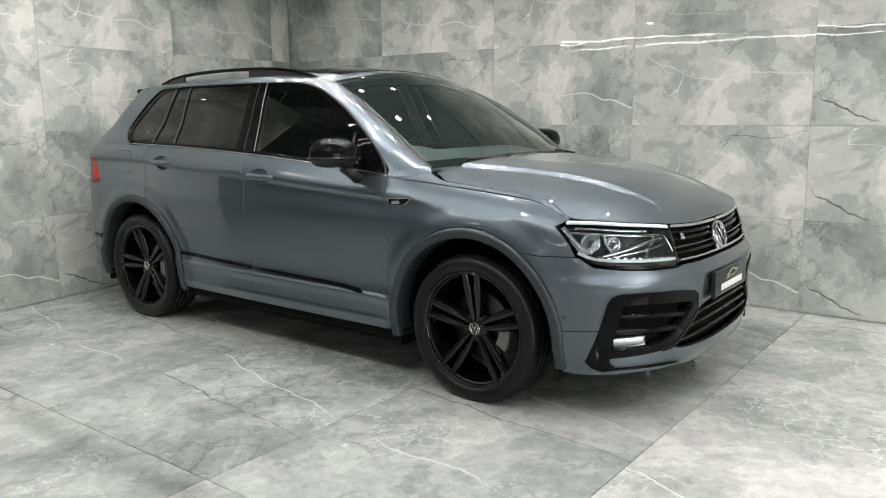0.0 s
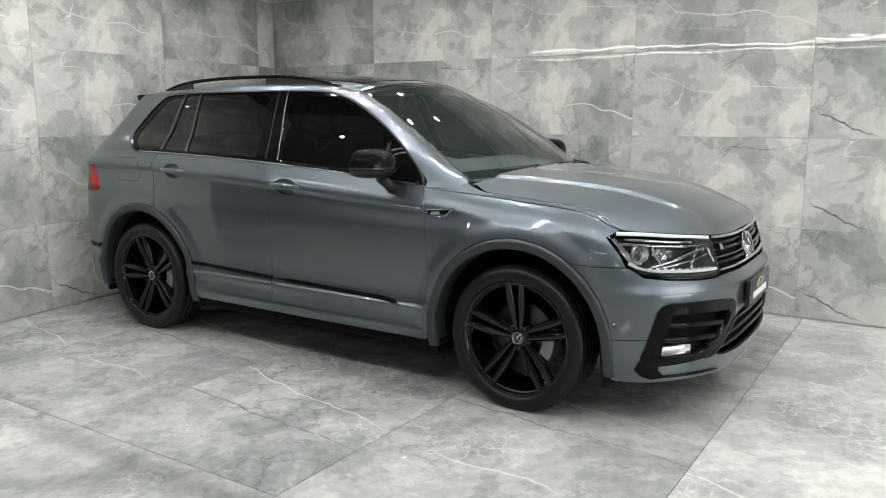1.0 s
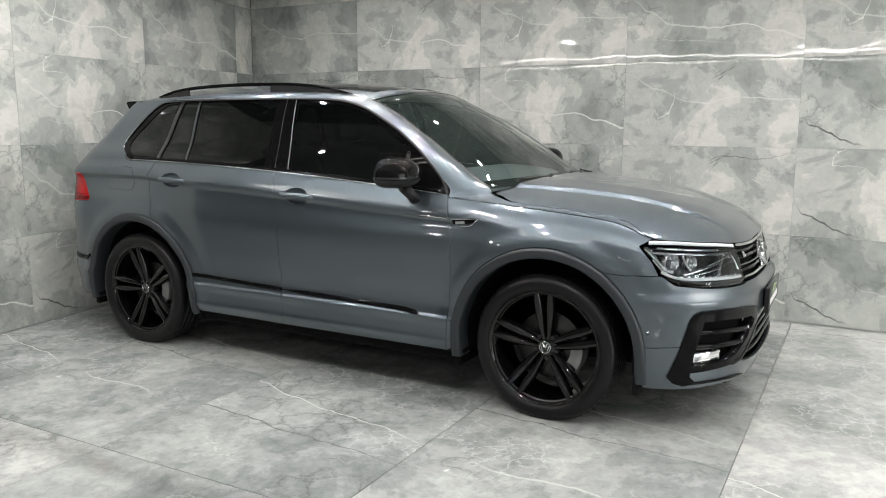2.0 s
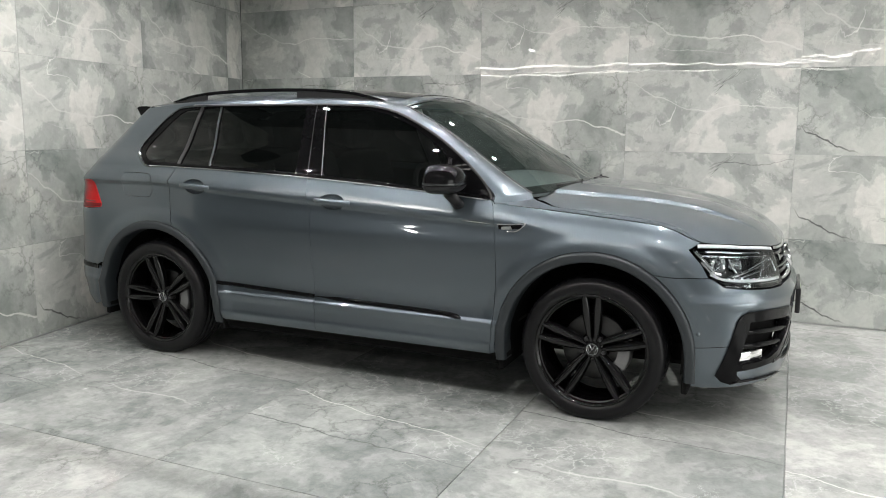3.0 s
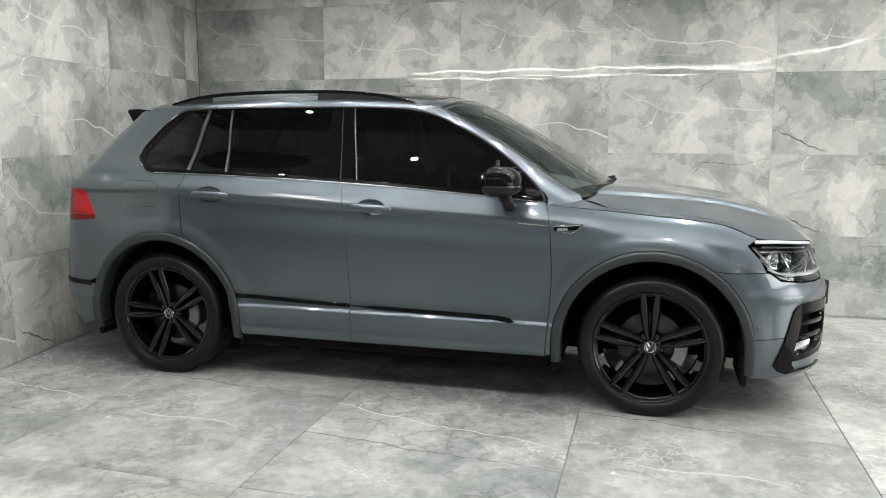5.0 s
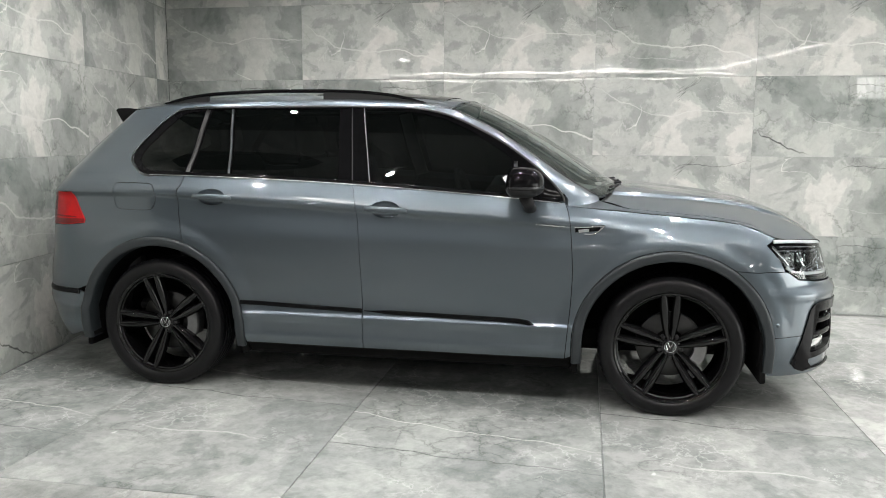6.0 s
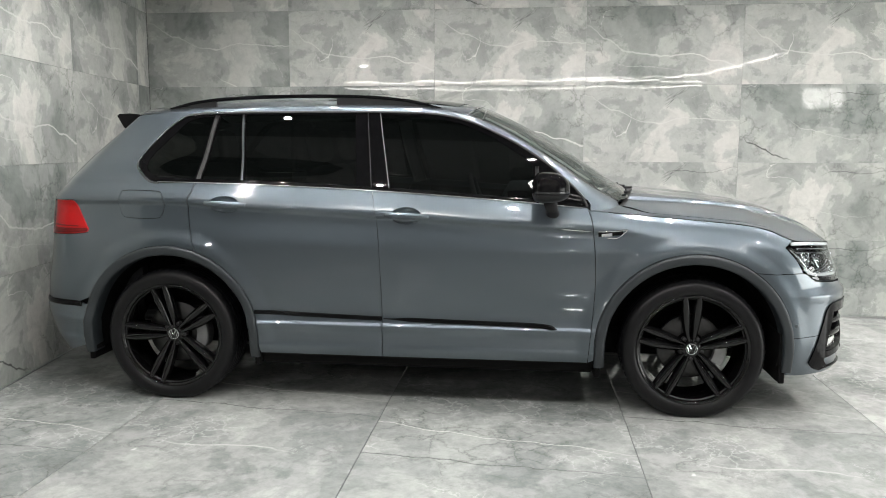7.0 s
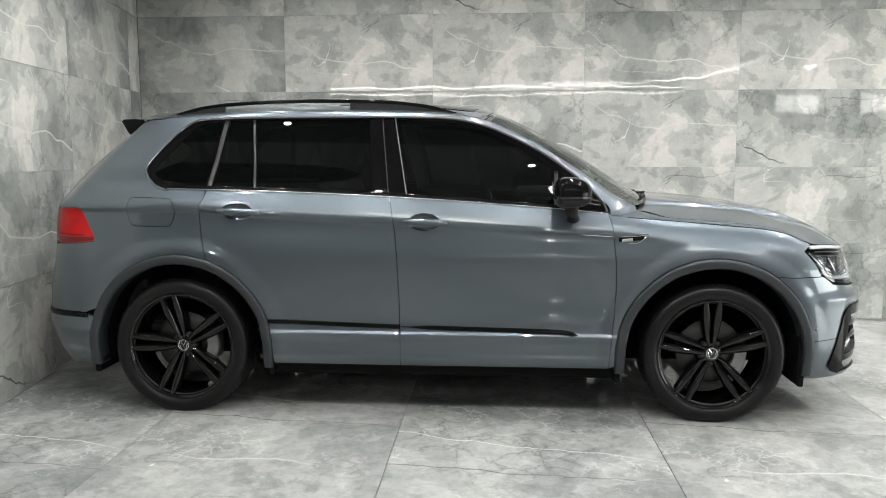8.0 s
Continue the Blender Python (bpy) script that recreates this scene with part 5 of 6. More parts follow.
for sign in (-1, 1):
    out_ = [(-0.235, 1.490), (-0.33, 1.498), (-0.392, 1.495), (-0.404, 1.485), (-0.368, 1.422), (-0.350, 1.408), (-0.30, 1.44)]
    v = [(x, sign * (0.572 + 0.012 * side_), z) for side_ in (0, 1) for x, z in out_]
    m = len(out_)
    f = [tuple(range(m)), tuple(range(2 * m - 1, m - 1, -1))] + [(i, i + m, (i + 1) % m + m, (i + 1) % m) for i in range(m)]
    part("spoiler_fin", v, f, GLOSS_BLACK, spoiler, smooth=False)

# ---- roof rails ----
for sign in (-1, 1):
    xs = np.linspace(-0.10, 1.40, 60)
    lift_ = levels(xs, [-0.10, 0.05, 0.25, 0.60, 0.95, 1.20, 1.40], [0.006, 0.036, 0.050, 0.054, 0.050, 0.036, 0.004])
    base = np.array([upper(np.interp(x, roof_rows[:, 0], np.arange(len(roof_rows)) / 8), -0.965) for x in xs])
    v, f = [], []
    for x, b, li in zip(xs, base, lift_):
        hw = 0.012 + 0.006 * (1 - li / 0.054)
        th = 0.019 if li > 0.03 else max(0.004, li * 0.75)
        for dy, dz in ((-hw, li - th * 0.8), (-hw * 0.9, li - th * 0.15), (-hw * 0.4, li), (hw * 0.4, li), (hw * 0.9, li - th * 0.15), (hw, li - th), (0, li - th * 1.05)):
            v.append((x, (b[1] + dy) * (1 if sign < 0 else -1), b[2] + dz))
    f = grid_faces(60, 7, True) + [tuple(range(7)), tuple(range(59 * 7 + 6, 59 * 7 - 1, -1))]
    rail = part("roof_rail", v, f, GLOSS_BLACK, car, "gloss black roof rail")
    for x0, x1 in ((-0.09, 0.17), (0.84, 1.39)):
        v, f = [], []
        for x in np.linspace(x0, x1, 10):
            li = float(levels(np.array(x), [-0.10, 0.05, 0.25, 0.60, 0.95, 1.20, 1.40], [0.006, 0.036, 0.050, 0.054, 0.050, 0.036, 0.004]))
            b = upper(np.interp(x, roof_rows[:, 0], np.arange(len(roof_rows)) / 8), -0.965)
            for dy, dz in ((-0.009, -0.01), (-0.009, li - 0.006), (0.009, li - 0.006), (0.009, -0.01)):
                v.append((x, (b[1] + dy) * (1 if sign < 0 else -1), b[2] + dz))
        f = grid_faces(10, 4, True) + [(0, 1, 2, 3), (39, 38, 37, 36)]
        part("rail_foot", v, f, SATIN_BLACK, rail, smooth=False)

# ---- door handles ----
for x, zz in HANDLES:
    for sign in (-1, 1):
        mir = (lambda v: np.array(v)) if sign < 0 else (lambda v: np.array(v) * np.array([1, -1, 1]))
        fc = (lambda f: f) if sign < 0 else (lambda f: [tuple(reversed(t)) for t in f])
        rings = []
        for k, o in ((1.02, -0.0015), (0.92, -0.009), (0.72, -0.016), (0.40, -0.0195), (0.02, -0.0205)):
            r = hollow_ring(x, zz, k)
            rings.append(skin(r[:, 0], r[:, 1], o))
        part("handle_hollow", mir(np.vstack(rings)), fc(grid_faces(5, 40, True, flip=True)), PAINT, car)
        rows = []
        for h in np.linspace(-0.105, 0.122, 26):
            u = abs(h - 0.008) / 0.1135
            out = 0.026 * (1 - u ** 4) + 0.011
            hw = 0.0165 * (1 - 0.35 * u ** 2)
            c = skin(np.array(x + h), np.array(zz - 0.03 * h - 0.02), 0.0)
            rows += [(c[0], c[1] - out * k_, zz - 0.03 * h + hw * d_) for d_, k_ in ((-1, 0.50), (-0.85, 0.86), (-0.3, 1.0), (0.35, 0.97), (0.9, 0.80), (1, 0.45), (0.6, 0.1), (-0.6, 0.1))]
        f = grid_faces(26, 8, True) + [tuple(range(8))[::-1], tuple(range(25 * 8, 26 * 8))]
        part("door_handle", mir(rows), fc(f), PAINT, car, "body-coloured door handle")

# ---- wing badge ----
for sign in (-1, 1):
    mir = (lambda v: np.array(v)) if sign < 0 else (lambda v: np.array(v) * np.array([1, -1, 1]))
    fc = (lambda f: f) if sign < 0 else (lambda f: [tuple(reversed(t)) for t in f])
    v, f = skin_strip([(2.205, 0.897), (2.26, 0.901), (2.325, 0.907)], 0.011, 0.0, 0.005, taper=False)
    badge = part("wing_badge", mir(v), fc(f), GLOSS_BLACK, car, "black badge with bright edge on the wing")
    v, f = skin_strip([(2.203, 0.911), (2.27, 0.915), (2.345, 0.922)], 0.0030, 0.003, 0.006)
    part("badge_edge", mir(v), fc(f), CHROME, badge)
    v, f = skin_strip([(2.25, 0.880), (2.30, 0.884), (2.345, 0.920)], 0.0026, 0.003, 0.006)
    part("badge_edge", mir(v), fc(f), CHROME, badge)
    v, f = skin_strip([(2.222, 0.893), (2.272, 0.898)], 0.0075, 0.003, 0.005)
    part("badge_mark", mir(v), fc(f), SATIN_METAL, badge)

pair_plain("door_strip", skin_strip([(2.012, 0.921), (2.10, 0.916), (2.183, 0.911)], 0.0034, 0.001, 0.004, taper=True), CHROME, car, "slim bright strip on the front door")

# ---- door mirrors ----
for sign in (-1, 1):
    mir = (lambda v: np.array(v)) if sign < 0 else (lambda v: np.array(v) * np.array([1, -1, 1]))
    fc = (lambda f: f) if sign < 0 else (lambda f: [tuple(reversed(t)) for t in f])
    foot_pts = [(1.985, -0.862, 0.985), (1.978, -0.905, 1.018), (1.968, -0.955, 1.056)]
    v, f = tube(foot_pts, [0.036, 0.030, 0.034], 12, 0.8)
    mirror = part("door_mirror", mir(v), fc(f), SATIN_BLACK, car, "gloss black door mirror on a short foot")
    # housing: blunt and rounded to the front, cut off flat behind the glass

    def shell(low, high, grow, rows=13):
        out = []
        for b in np.linspace(low, high, rows):
            cb, sb = math.copysign(abs(math.cos(b)) ** 0.72, math.cos(b)), math.copysign(abs(math.sin(b)) ** 0.82, math.sin(b))
            for a in np.linspace(0, 2 * math.pi, 36, endpoint=False):
                ca, sa = math.copysign(abs(math.cos(a)) ** 0.8, math.cos(a)), math.copysign(abs(math.sin(a)) ** 0.8, math.sin(a))
                ax_ = 0.126 if ca > 0 else 0.052
                out.append((1.932 + (ax_ + grow) * ca * cb - 0.10 * (sa * 0.118 * cb) * -0.25, -1.004 + (0.130 + grow) * sa * cb, 1.118 + ((0.086 if sb > 0 else 0.058) + grow) * sb))
        return out, grid_faces(rows, 36, True)

    v, f = shell(-math.pi / 2 + 0.01, math.pi / 2 - 0.01, 0.0, 22)
    part("mirror_housing", mir(v), fc(f), GLOSS_BLACK, mirror)
    v, f = shell(-math.pi / 2 + 0.01, -0.22, 0.0015, 10)
    part("mirror_base", mir(v), fc(f), SATIN_BLACK, mirror, "satin black lower shell")
    v, f = shell(-0.16, -0.02, 0.0012, 4)
    part("indicator", mir(v), fc(f), LAMP_DARK, mirror, "dark clear indicator strip")
    v, f = tube([(2.014, -1.085, 1.116), (1.985, -1.105, 1.116)], 0.007, 6)
    part("indicator_lamp", mir(v), fc(f), LIGHT_GUIDE, mirror)

# ---- wipers ----
for y0, y1 in ((-0.48, 0.10), (0.10, 0.60)):
    pts = []
    for t in np.linspace(0, 1, 12):
        y = y0 + (y1 - y0) * t
        b = upper(np.array(13.88 - 0.16 * (1 - t)), np.array(y / 0.70))
        pts.append(b + np.array([0.004, 0, 0.009]))
    wiper = part("wiper", *tube(pts, 0.007, 6), SATIN_BLACK, car, "black windscreen wiper")
    arm = [np.array(pts[5]) + (0.004, 0, 0.012), (2.37, y0 + (y1 - y0) * 0.9, 1.076), (2.41, y0 + (y1 - y0) * 1.0, 1.062)]
    part("wiper_arm", *tube(arm, [0.006, 0.009, 0.011], 6), SATIN_BLACK, wiper)

# ---- cabin ----
from_bm("cabin_floor", slab(-0.30, 2.25, -0.70, 0.70, 0.36, 0.42, 0.02), CABIN_BLACK, car)
from_bm("cabin_rear_wall", slab(-0.45, -0.30, -0.62, 0.62, 0.42, 1.15, 0.04), CABIN_BLACK, car)
dv = []
for y in np.linspace(-0.70, 0.70, 24):
    hump = 0.040 * math.exp(-((y + 0.36) / 0.20) ** 2)
    dv += [(2.26 + 0.14 * (1 - (y / 0.7) ** 2), y, 1.026), (2.10, y, 1.072), (1.90, y, 1.098 + hump), (1.76, y, 1.095 + hump), (1.72, y, 1.04 + hump * 0.6), (1.74, y, 0.80), (1.95, y, 0.55)]
part("dashboard", dv, grid_faces(24, 7, flip=True), DASH_GREY, car, "soft grey dashboard")
a = np.linspace(0, 2 * math.pi, 40)
ring = [(1.60 + 0.06 * math.sin(t) * -1, -0.36 + 0.185 * math.cos(t), 0.985 + 0.175 * math.sin(t)) for t in a]
steering = part("steering_wheel", *tube(ring, 0.016, 10), CABIN_BLACK, car, "black steering wheel")
part("steering_boss", *tube([(1.60, -0.36, 0.985), (1.78, -0.36, 0.93)], [0.07, 0.05], 12), CABIN_BLACK, steering)
for k in (0, math.pi, -math.pi / 2):
    part("steering_spoke", *tube([(1.60, -0.36, 0.985), (1.60 - 0.06 * math.sin(k), -0.36 + 0.18 * math.cos(k), 0.985 + 0.17 * math.sin(k))], 0.014, 6), CABIN_BLACK, steering)


def seat(x, y, w):
    base = from_bm("seat_cushion", slab(x, x + 0.52, y - w / 2, y + w / 2, 0.50, 0.68, 0.06, 3), CABIN_BLACK, car, "black cloth seat", True)
    bm = slab(-0.09, 0.09, -w / 2, w / 2, 0.0, 0.62, 0.06, 3)
    from_bm("seat_back", bm, CABIN_BLACK, base, smooth=True, m=Matrix.Translation((x - 0.02, y, 0.62)) @ Matrix.Rotation(radians(-17), 4, "Y"))
    for yy in ((y,) if w < 0.7 else (y - 0.36, y, y + 0.36)):
        bm = slab(-0.05, 0.05, -0.13, 0.13, 0.0, 0.19, 0.04, 3)
        from_bm("headrest", bm, CABIN_BLACK, base, smooth=True, m=Matrix.Translation((x - 0.22, yy, 1.235)) @ Matrix.Rotation(radians(-12), 4, "Y"))


seat(0.92, -0.36, 0.50), seat(0.92, 0.36, 0.50), seat(0.08, 0.0, 1.24)
hl = upper_sheet(0.2, HEADER - 0.1, -0.97, 0.97, 40, 16, -0.03)
part("headliner", hl[0], [tuple(reversed(t)) for t in hl[1]], HEADLINING, car)
for sign in (-1, 1):
    v, f, n = upper_sheet(HEADER, COWL - 0.6, *sorted((sign * 0.995, sign * 0.93)), 40, 6, -0.024)
    part("pillar_trim", v, f, HEADLINING, car)
pair_plain("pillar_trim", skin_strip([(1.02, 1.50), (1.05, 1.30), (1.10, 1.08)], 0.045, -0.06, 0.012), HEADLINING, car)

# ---- the room: an oblique corner clad in marbled tiles ----
BACK_Y, CORNER = 1.67, Vector((-1.324, 1.67, 0))
LEFT_DIR = Vector((0.1309, -0.9914, 0))
TILE_W, TILE_H, ROOM_H = 1.205, 0.605, 2.85
EAST_X, SOUTH_Y = 11.9, -10.0


def tile_mesh(w, h, thick, mat, name):
    """A tile lying in its own x-z plane, face towards -y, with eased edges."""
    bm = slab(-w / 2, w / 2, 0, thick, -h / 2, h / 2, 0.0012)
    me = bpy.data.meshes.new(name)
    bm.to_mesh(me)
    bm.free()
    me.materials.append(mat)
    return me


def backing(name, a, b, mat, thick=0.12, height=ROOM_H, label=""):
    """A wall from a to b, as seen from inside with a to the left, its face on the line."""
    a, b = Vector(a), Vector(b)
    d = (b - a).normalized()
    out = Vector((-d.y, d.x, 0))
    v = [p + out * o + Vector((0, 0, z)) for z in (-0.02, height) for p, o in ((a, 0), (b, 0), (b, thick), (a, thick))]
    return tagged(part(name, v, [(0, 1, 5, 4), (1, 2, 6, 5), (2, 3, 7, 6), (3, 0, 4, 7), (4, 5, 6, 7), (3, 2, 1, 0)], mat, smooth=False), label, "wall", kind="structure")


back = LEFT_DIR.cross(Vector((0, 0, 1)))
shift_b, shift_l = Vector((0, 0.010, 0)), Vector((-0.0099, -0.0013, 0))
left_end = CORNER + LEFT_DIR * 3.870
WEST_X, ALCOVE_Y = -7.0, -1.95
wall_north = backing("wall_north", CORNER + shift_b, (EAST_X, BACK_Y + 0.010, 0), GROUT, label="wall clad in polished grey marbled tiles")
wall_west = backing("wall_west", left_end + shift_l, CORNER + shift_l + Vector((0, 0.01, 0)), GROUT, label="wall clad in polished grey marbled tiles")
wall_east = backing("wall_east", (EAST_X, BACK_Y + 0.01, 0), (EAST_X, SOUTH_Y, 0), GREY_WALL, label="grey plastered showroom wall")
wall_south = backing("wall_south", (EAST_X, SOUTH_Y, 0), (WEST_X, SOUTH_Y, 0), GREY_WALL, label="grey plastered showroom wall")
# out of view; the dark tone stands in for an unlit west side
wall_far_west = backing("wall_far_west", (WEST_X, SOUTH_Y, 0), (WEST_X, left_end.y, 0), DARK_WALL, label="unseen showroom wall, toned dark for the car's reflections")
wall_return = backing("wall_return", (WEST_X, left_end.y, 0), (left_end.x - 0.131, left_end.y, 0), DARK_WALL, label="unseen wall beside the alcove, toned dark for the car's reflections")
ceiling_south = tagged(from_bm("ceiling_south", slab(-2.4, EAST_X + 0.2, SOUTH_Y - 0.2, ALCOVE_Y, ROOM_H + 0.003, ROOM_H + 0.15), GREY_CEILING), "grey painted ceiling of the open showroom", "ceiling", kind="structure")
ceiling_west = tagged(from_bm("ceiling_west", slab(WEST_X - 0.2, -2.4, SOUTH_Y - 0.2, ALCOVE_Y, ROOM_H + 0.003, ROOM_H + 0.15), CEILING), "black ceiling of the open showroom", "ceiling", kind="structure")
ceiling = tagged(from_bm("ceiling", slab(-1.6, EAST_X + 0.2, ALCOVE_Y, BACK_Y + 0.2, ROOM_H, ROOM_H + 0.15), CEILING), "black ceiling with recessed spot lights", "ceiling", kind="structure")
floor = tagged(from_bm("floor", slab(WEST_X - 0.2, EAST_X + 0.2, SOUTH_Y - 0.2, BACK_Y + 0.2, -0.2, FLOOR_Z - 0.0115), GROUT), "polished floor of large grey marbled tiles", "floor", kind="structure")

# ---- ceiling lamps ----
def spot(x, y, watts, size=1.0, label="small round white ceiling spot light, lit", group="ceiling spots"):
    lamp = tagged(empty("ceiling_spot"), label, "ceiling light", group)
    lamp.location = (x, y, ROOM_H)
    a = np.linspace(0, 2 * math.pi, 20, endpoint=False)
    prof = [(0.036, 0.0), (0.036, -0.011), (0.030, -0.011), (0.0275, -0.003)]
    v = [(r * size * math.cos(t), r * size * math.sin(t), z) for r, z in prof for t in a]
    part("bezel", v, grid_faces(len(prof), 20, True), WHITE_CAN, lamp)
    v = [(0.026 * size * math.cos(t), 0.026 * size * math.sin(t), -0.004) for t in a]
    part("diffuser", v, [tuple(range(20))[::-1]], SPOT_GLOW, lamp, smooth=False)
    bulb = bpy.data.lights.new("bulb", "AREA")
    bulb.shape, bulb.size, bulb.energy, bulb.spread, bulb.color = "DISK", 0.05 * size, watts, radians(158), (1.0, 0.975, 0.965)
    ob = new("bulb", bulb)
    ob.parent, ob.location = lamp, (0, 0, -0.007)
    return lamp


SPOT_X = [-0.31 + 1.13 * k for k in range(10)]
SPOT_Y = [-0.62, -0.92]
FRONT_ROW = [(-0.38 + 1.14 * k, -2.48) for k in range(10)] + [(0.10, -1.42)]
first_spot = spot(SPOT_X[0], SPOT_Y[0], SPOT_WATTS)
pin_spot = spot(-0.115, 0.36, PIN_WATTS)
for x in SPOT_X:
    for y in SPOT_Y:
        if (x, y) != (SPOT_X[0], SPOT_Y[0]):
            copy_thing(first_spot, Matrix.Translation((x, y, ROOM_H)))
front_spot = spot(*FRONT_ROW[0], FRONT_WATTS)
for x, y in FRONT_ROW[1:]:
    copy_thing(front_spot, Matrix.Translation((x, y, ROOM_H)))
wide_lamp = spot(-1.25, -6.95, WIDE_WATTS, 3.4, "wide round ceiling downlight, lit", "wide downlights")
for x, y in ((2.65, -9.0), (7.2, -6.6)):
    copy_thing(wide_lamp, Matrix.Translation((x, y, ROOM_H)))
for k in range(16):
    for y in (-0.22, 0.36, 0.95):
        if k or y != 0.36:
            copy_thing(pin_spot, Matrix.Translation((-0.115 + 0.605 * k, y, ROOM_H)))


def strip_light(x0, x1, y, z):
    """A slim double strip light that hangs from the ceiling along x."""
    lamp = tagged(empty("strip_light"), "long slim strip light with two warm white lines, lit", "strip light")
    lamp.location = ((x0 + x1) / 2, y, z)
    h = (x1 - x0) / 2
    from_bm("channel", slab(-h, h, -0.008, 0.0035, 0.034, 0.051, 0.002), SATIN_BLACK, lamp)
    from_bm("channel", slab(-h, h, -0.008, 0.0035, -0.052, -0.040, 0.002), SATIN_BLACK, lamp)
    for k in (-0.9, -0.3, 0.3, 0.9):
        from_bm("bracket", slab(h * k - 0.004, h * k + 0.004, -0.014, -0.008, -0.052, 0.051), SATIN_METAL, lamp)
    from_bm("diffuser", slab(-h + 0.01, h - 0.01, 0.004, 0.012, 0.036, 0.049, 0.002), STRIP_GLOW, lamp, "warm white glowing line")
    from_bm("diffuser", slab(-h + 0.01, h - 0.01, 0.004, 0.012, -0.050, -0.042, 0.002), STRIP_GLOW, lamp, "warm white glowing line")
    for k in (-0.9, -0.3, 0.3, 0.9):
        from_bm("hanger", slab(h * k - 0.004, h * k + 0.004, -0.018, -0.010, 0.06, ROOM_H - z), SATIN_METAL, lamp)
    return lamp


strip_light(-0.59, 4.05, -2.42, 2.145)


def bent_strip(points):
    """A single glowing line on the ceiling that sweeps round a bend."""
    lamp = tagged(empty("strip_light"), "curved warm white light line on the ceiling, lit", "strip light")
    p = curve([(x, y, ROOM_H - 0.030) for x, y in points], 8)
    part("channel", *tube(p + np.array([0, 0, 0.022]), 0.016, 6), SATIN_BLACK, lamp)
    part("diffuser", *tube(p, 0.009, 6), STRIP_GLOW, lamp, "warm white glowing line")
    return lamp


bent_strip([(2.4, -9.75), (3.6, -9.4), (4.6, -8.7), (5.3, -7.6), (5.7, -6.4), (5.88, -5.4)])


def transom(name, x, y, z, w, h, turn_=0.0):
    win = tagged(empty(name), "small bright transom window in a dark wall", "window", kind="structure")
    win.matrix_basis = pose(x, y, z, 0, 0, turn_)
    from_bm("window_frame", slab(-w / 2 - 0.04, w / 2 + 0.04, 0.0, 0.03, -h / 2 - 0.04, -h / 2, 0.003), SATIN_METAL, win)
    from_bm("window_frame", slab(-w / 2 - 0.04, w / 2 + 0.04, 0.0, 0.03, h / 2, h / 2 + 0.04, 0.003), SATIN_METAL, win)
    from_bm("window_frame", slab(-0.02, 0.02, 0.0, 0.03, -h / 2, h / 2, 0.003), SATIN_METAL, win)
    for x0, x1 in ((-w / 2, -0.021), (0.021, w / 2)):
        from_bm("pane", slab(x0, x1, 0.0, 0.012, -h / 2, h / 2), PANEL_GLOW, win)


transom("window_1", 8.26, SOUTH_Y, 2.46, 0.80, 0.34)
transom("window_2", 10.06, SOUTH_Y, 2.46, 0.80, 0.34)
transom("window_3", EAST_X, -6.42, 2.14, 0.76, 0.24, 90)
transom("window_4", EAST_X, -7.55, 2.14, 1.0, 0.24, 90)


def fill_glazing(name, x, y0, y1, z0, z1, panes):
    """Glowing panes in a dark frame along a wall that faces west, added as an unseen fill light."""
    win = tagged(empty(name), "added glowing panes in a slim dark frame, out of view", "window", kind="structure")
    win.location = (x, (y0 + y1) / 2, 0)
    half, step_ = (y1 - y0) / 2, (y1 - y0) / panes
    for k in range(panes + 1):
        y = -half + k * step_
        from_bm("window_frame", slab(-0.05, 0.0, y - 0.035, y + 0.035, z0 - 0.06, z1 + 0.06, 0.003), SATIN_BLACK, win)
    for z in (z0 - 0.03, z1 + 0.03):
        from_bm("window_frame", slab(-0.045, -0.002, -half + 0.036, half - 0.036, z - 0.03, z + 0.03, 0.003), SATIN_BLACK, win)
    for k in range(panes):
        y = -half + k * step_
        from_bm("pane", slab(-0.014, -0.004, y + 0.036, y + step_ - 0.036, z0, z1), FILL_PANE_GLOW, win)


# assumed source out of view; brightens the bumper corner and the west wall
fill_glazing("window_5", EAST_X, -5.6, 0.4, 0.10, 2.3, 6)

# ---- tiles ----
random.seed(4)


def lay(parent, mesh, m, tilt=0.0):
    ob = new("tile", mesh)
    ob.parent = parent
    ob.matrix_basis = m @ pose(0, 0, 0, random.uniform(-tilt, tilt), 0, random.uniform(-tilt, tilt))
    return ob


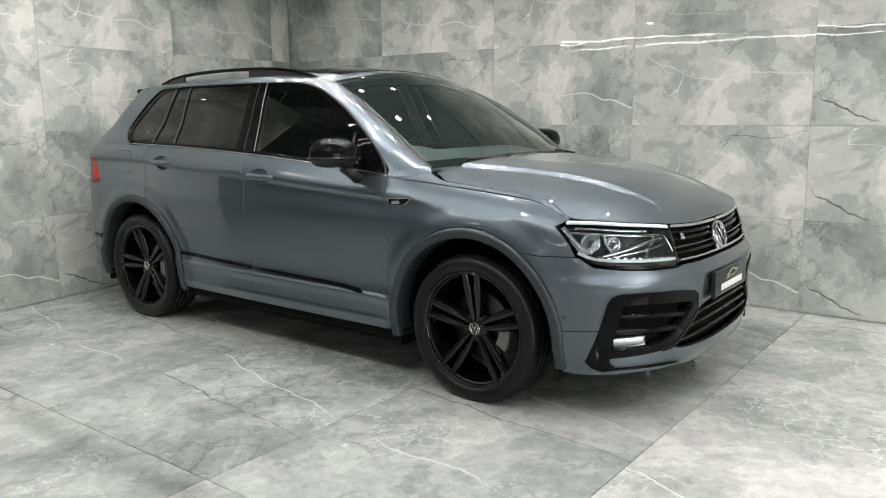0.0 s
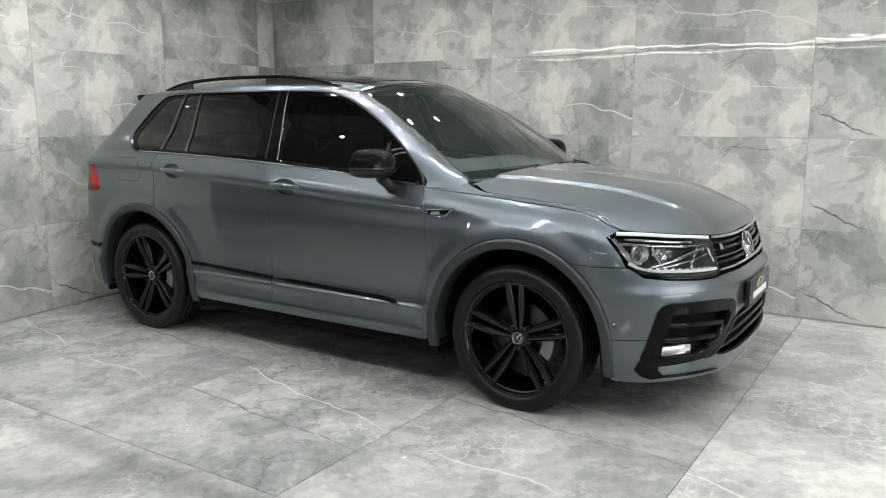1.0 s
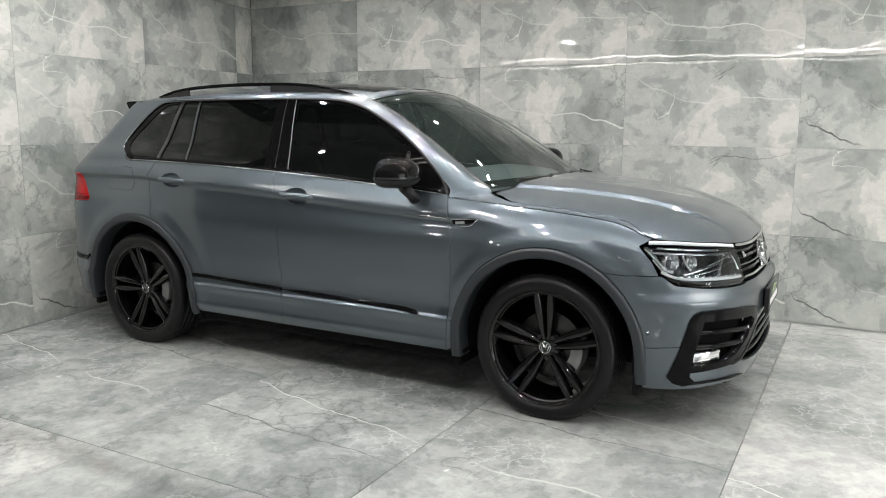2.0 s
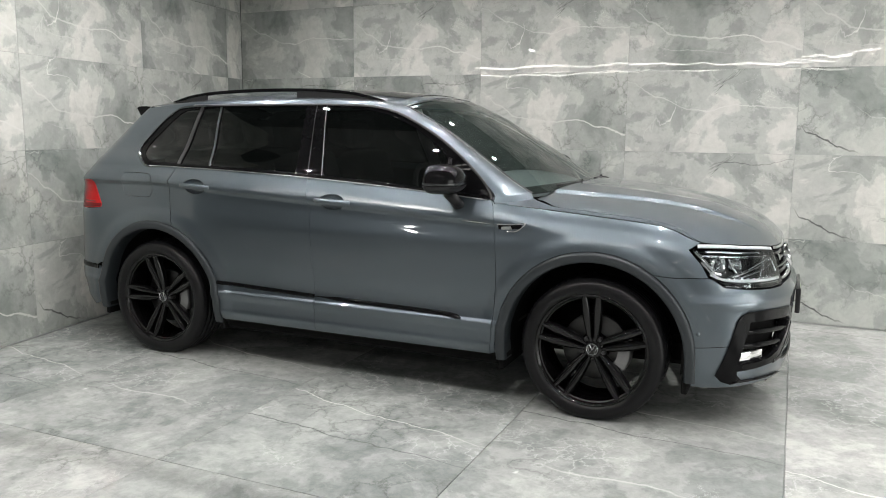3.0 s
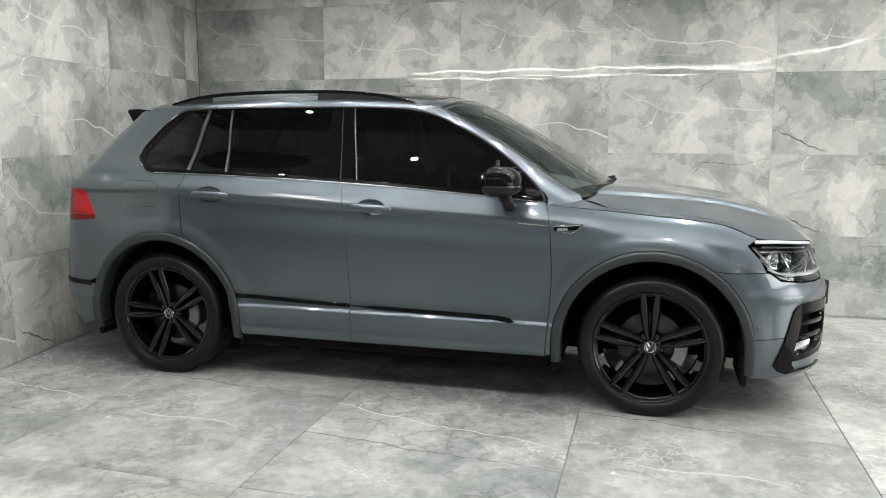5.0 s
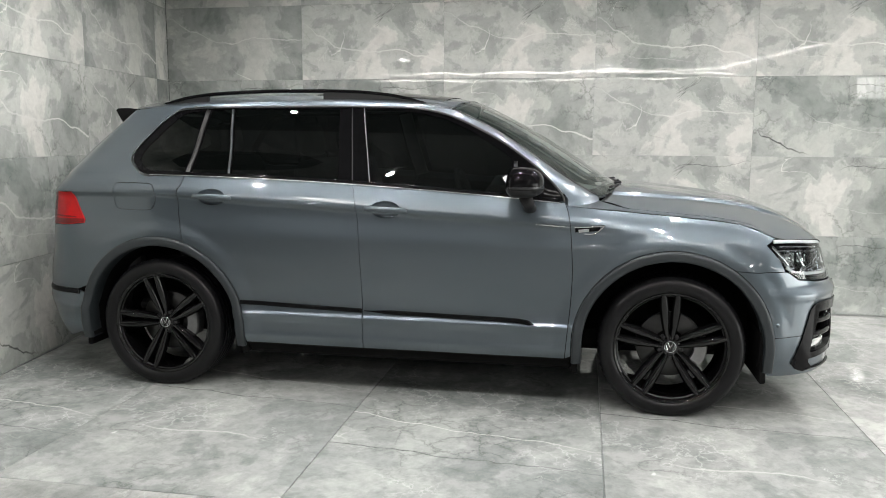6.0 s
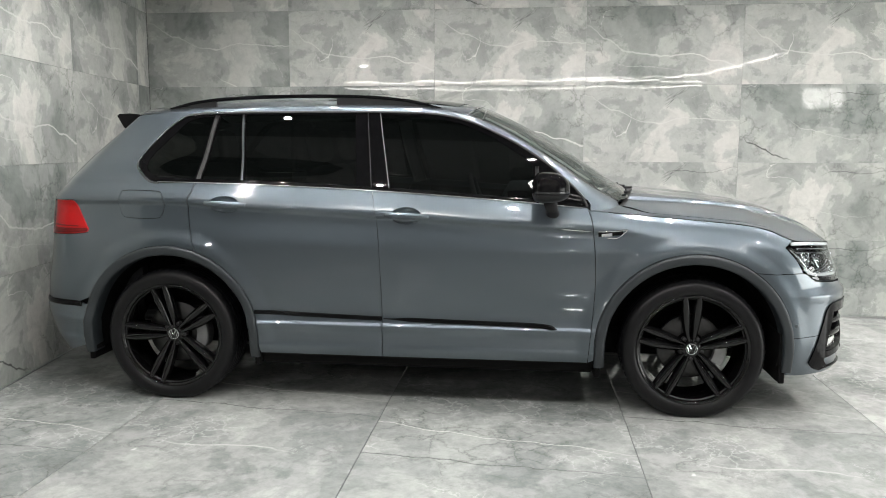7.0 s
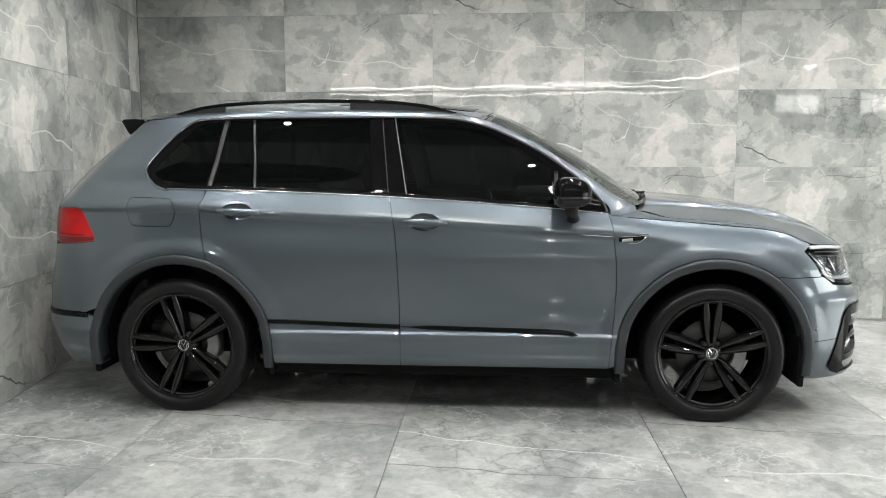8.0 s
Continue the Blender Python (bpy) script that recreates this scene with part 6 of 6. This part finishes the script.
GAP = 0.0012
wall_tiles = [tile_mesh(TILE_W - GAP, TILE_H - GAP, 0.009, m, "wall_tile") for m in WALL_PRINTS]
JOINT_X = -0.108
first_w = JOINT_X - CORNER.x
first_tiles = [tile_mesh(first_w - GAP, TILE_H - GAP, 0.009, m, "wall_tile_cut") for m in WALL_PRINTS]
# which print lies where, row by row from the floor: white vein 0, dark crack 1, swirl 2
NORTH_PRINTS = ["0210112110", "2001110020", "1102112011", "2020010210", "0211011020"]
for row in range(5):
    z = (row + 0.5) * TILE_H
    kinds = [int(c) for c in NORTH_PRINTS[row]]
    lay(wall_north, first_tiles[kinds[0]], pose((CORNER.x + JOINT_X) / 2, BACK_Y, z), 0.09)
    for col in range(9):
        lay(wall_north, wall_tiles[kinds[col + 1]], pose(JOINT_X + (col + 0.5) * TILE_W, BACK_Y, z), 0.09)
turn = math.degrees(math.atan2(-LEFT_DIR.y, -LEFT_DIR.x))
LEFT_JOINT = 0.255
west_cut = tile_mesh(LEFT_JOINT - 0.004 - GAP, TILE_H - GAP, 0.009, WALL_PRINTS[2], "west_tile_cut")
WEST_PRINTS = ["21102012", "20012001", "12002102", "20002010", "01021021"]
for row in range(5):
    for col in range(4):
        a, b = (0.004, LEFT_JOINT) if col == 0 else (LEFT_JOINT + (col - 1) * TILE_W, LEFT_JOINT + col * TILE_W)
        mid = CORNER + LEFT_DIR * ((a + b) / 2)
        lay(wall_west, west_cut if col == 0 else wall_tiles[int(WEST_PRINTS[row][col])], Matrix.Translation((mid.x, mid.y, (row + 0.5) * TILE_H)) @ pose(0, 0, 0, 0, 0, turn), 0.09)
FLOOR_W, FLOOR_L, FLOOR_X, FLOOR_Y = 1.205, 2.41, 1.148, 0.29
floor_tiles = [tile_mesh(FLOOR_W - 0.003, FLOOR_L - 0.003, 0.010, m, "floor_tile") for m in FLOOR_PRINTS]
for col in range(-7, 9):
    for row in range(-5, 1):
        if col < -2 and row > -2:
            continue
        lay(floor, floor_tiles[(col + 1 + row) % 2], Matrix.Translation((FLOOR_X + (col + 0.5) * FLOOR_W, FLOOR_Y + (row + 0.5) * FLOOR_L, FLOOR_Z)) @ pose(0, 0, 0, -90, 0, 0), 0.03)
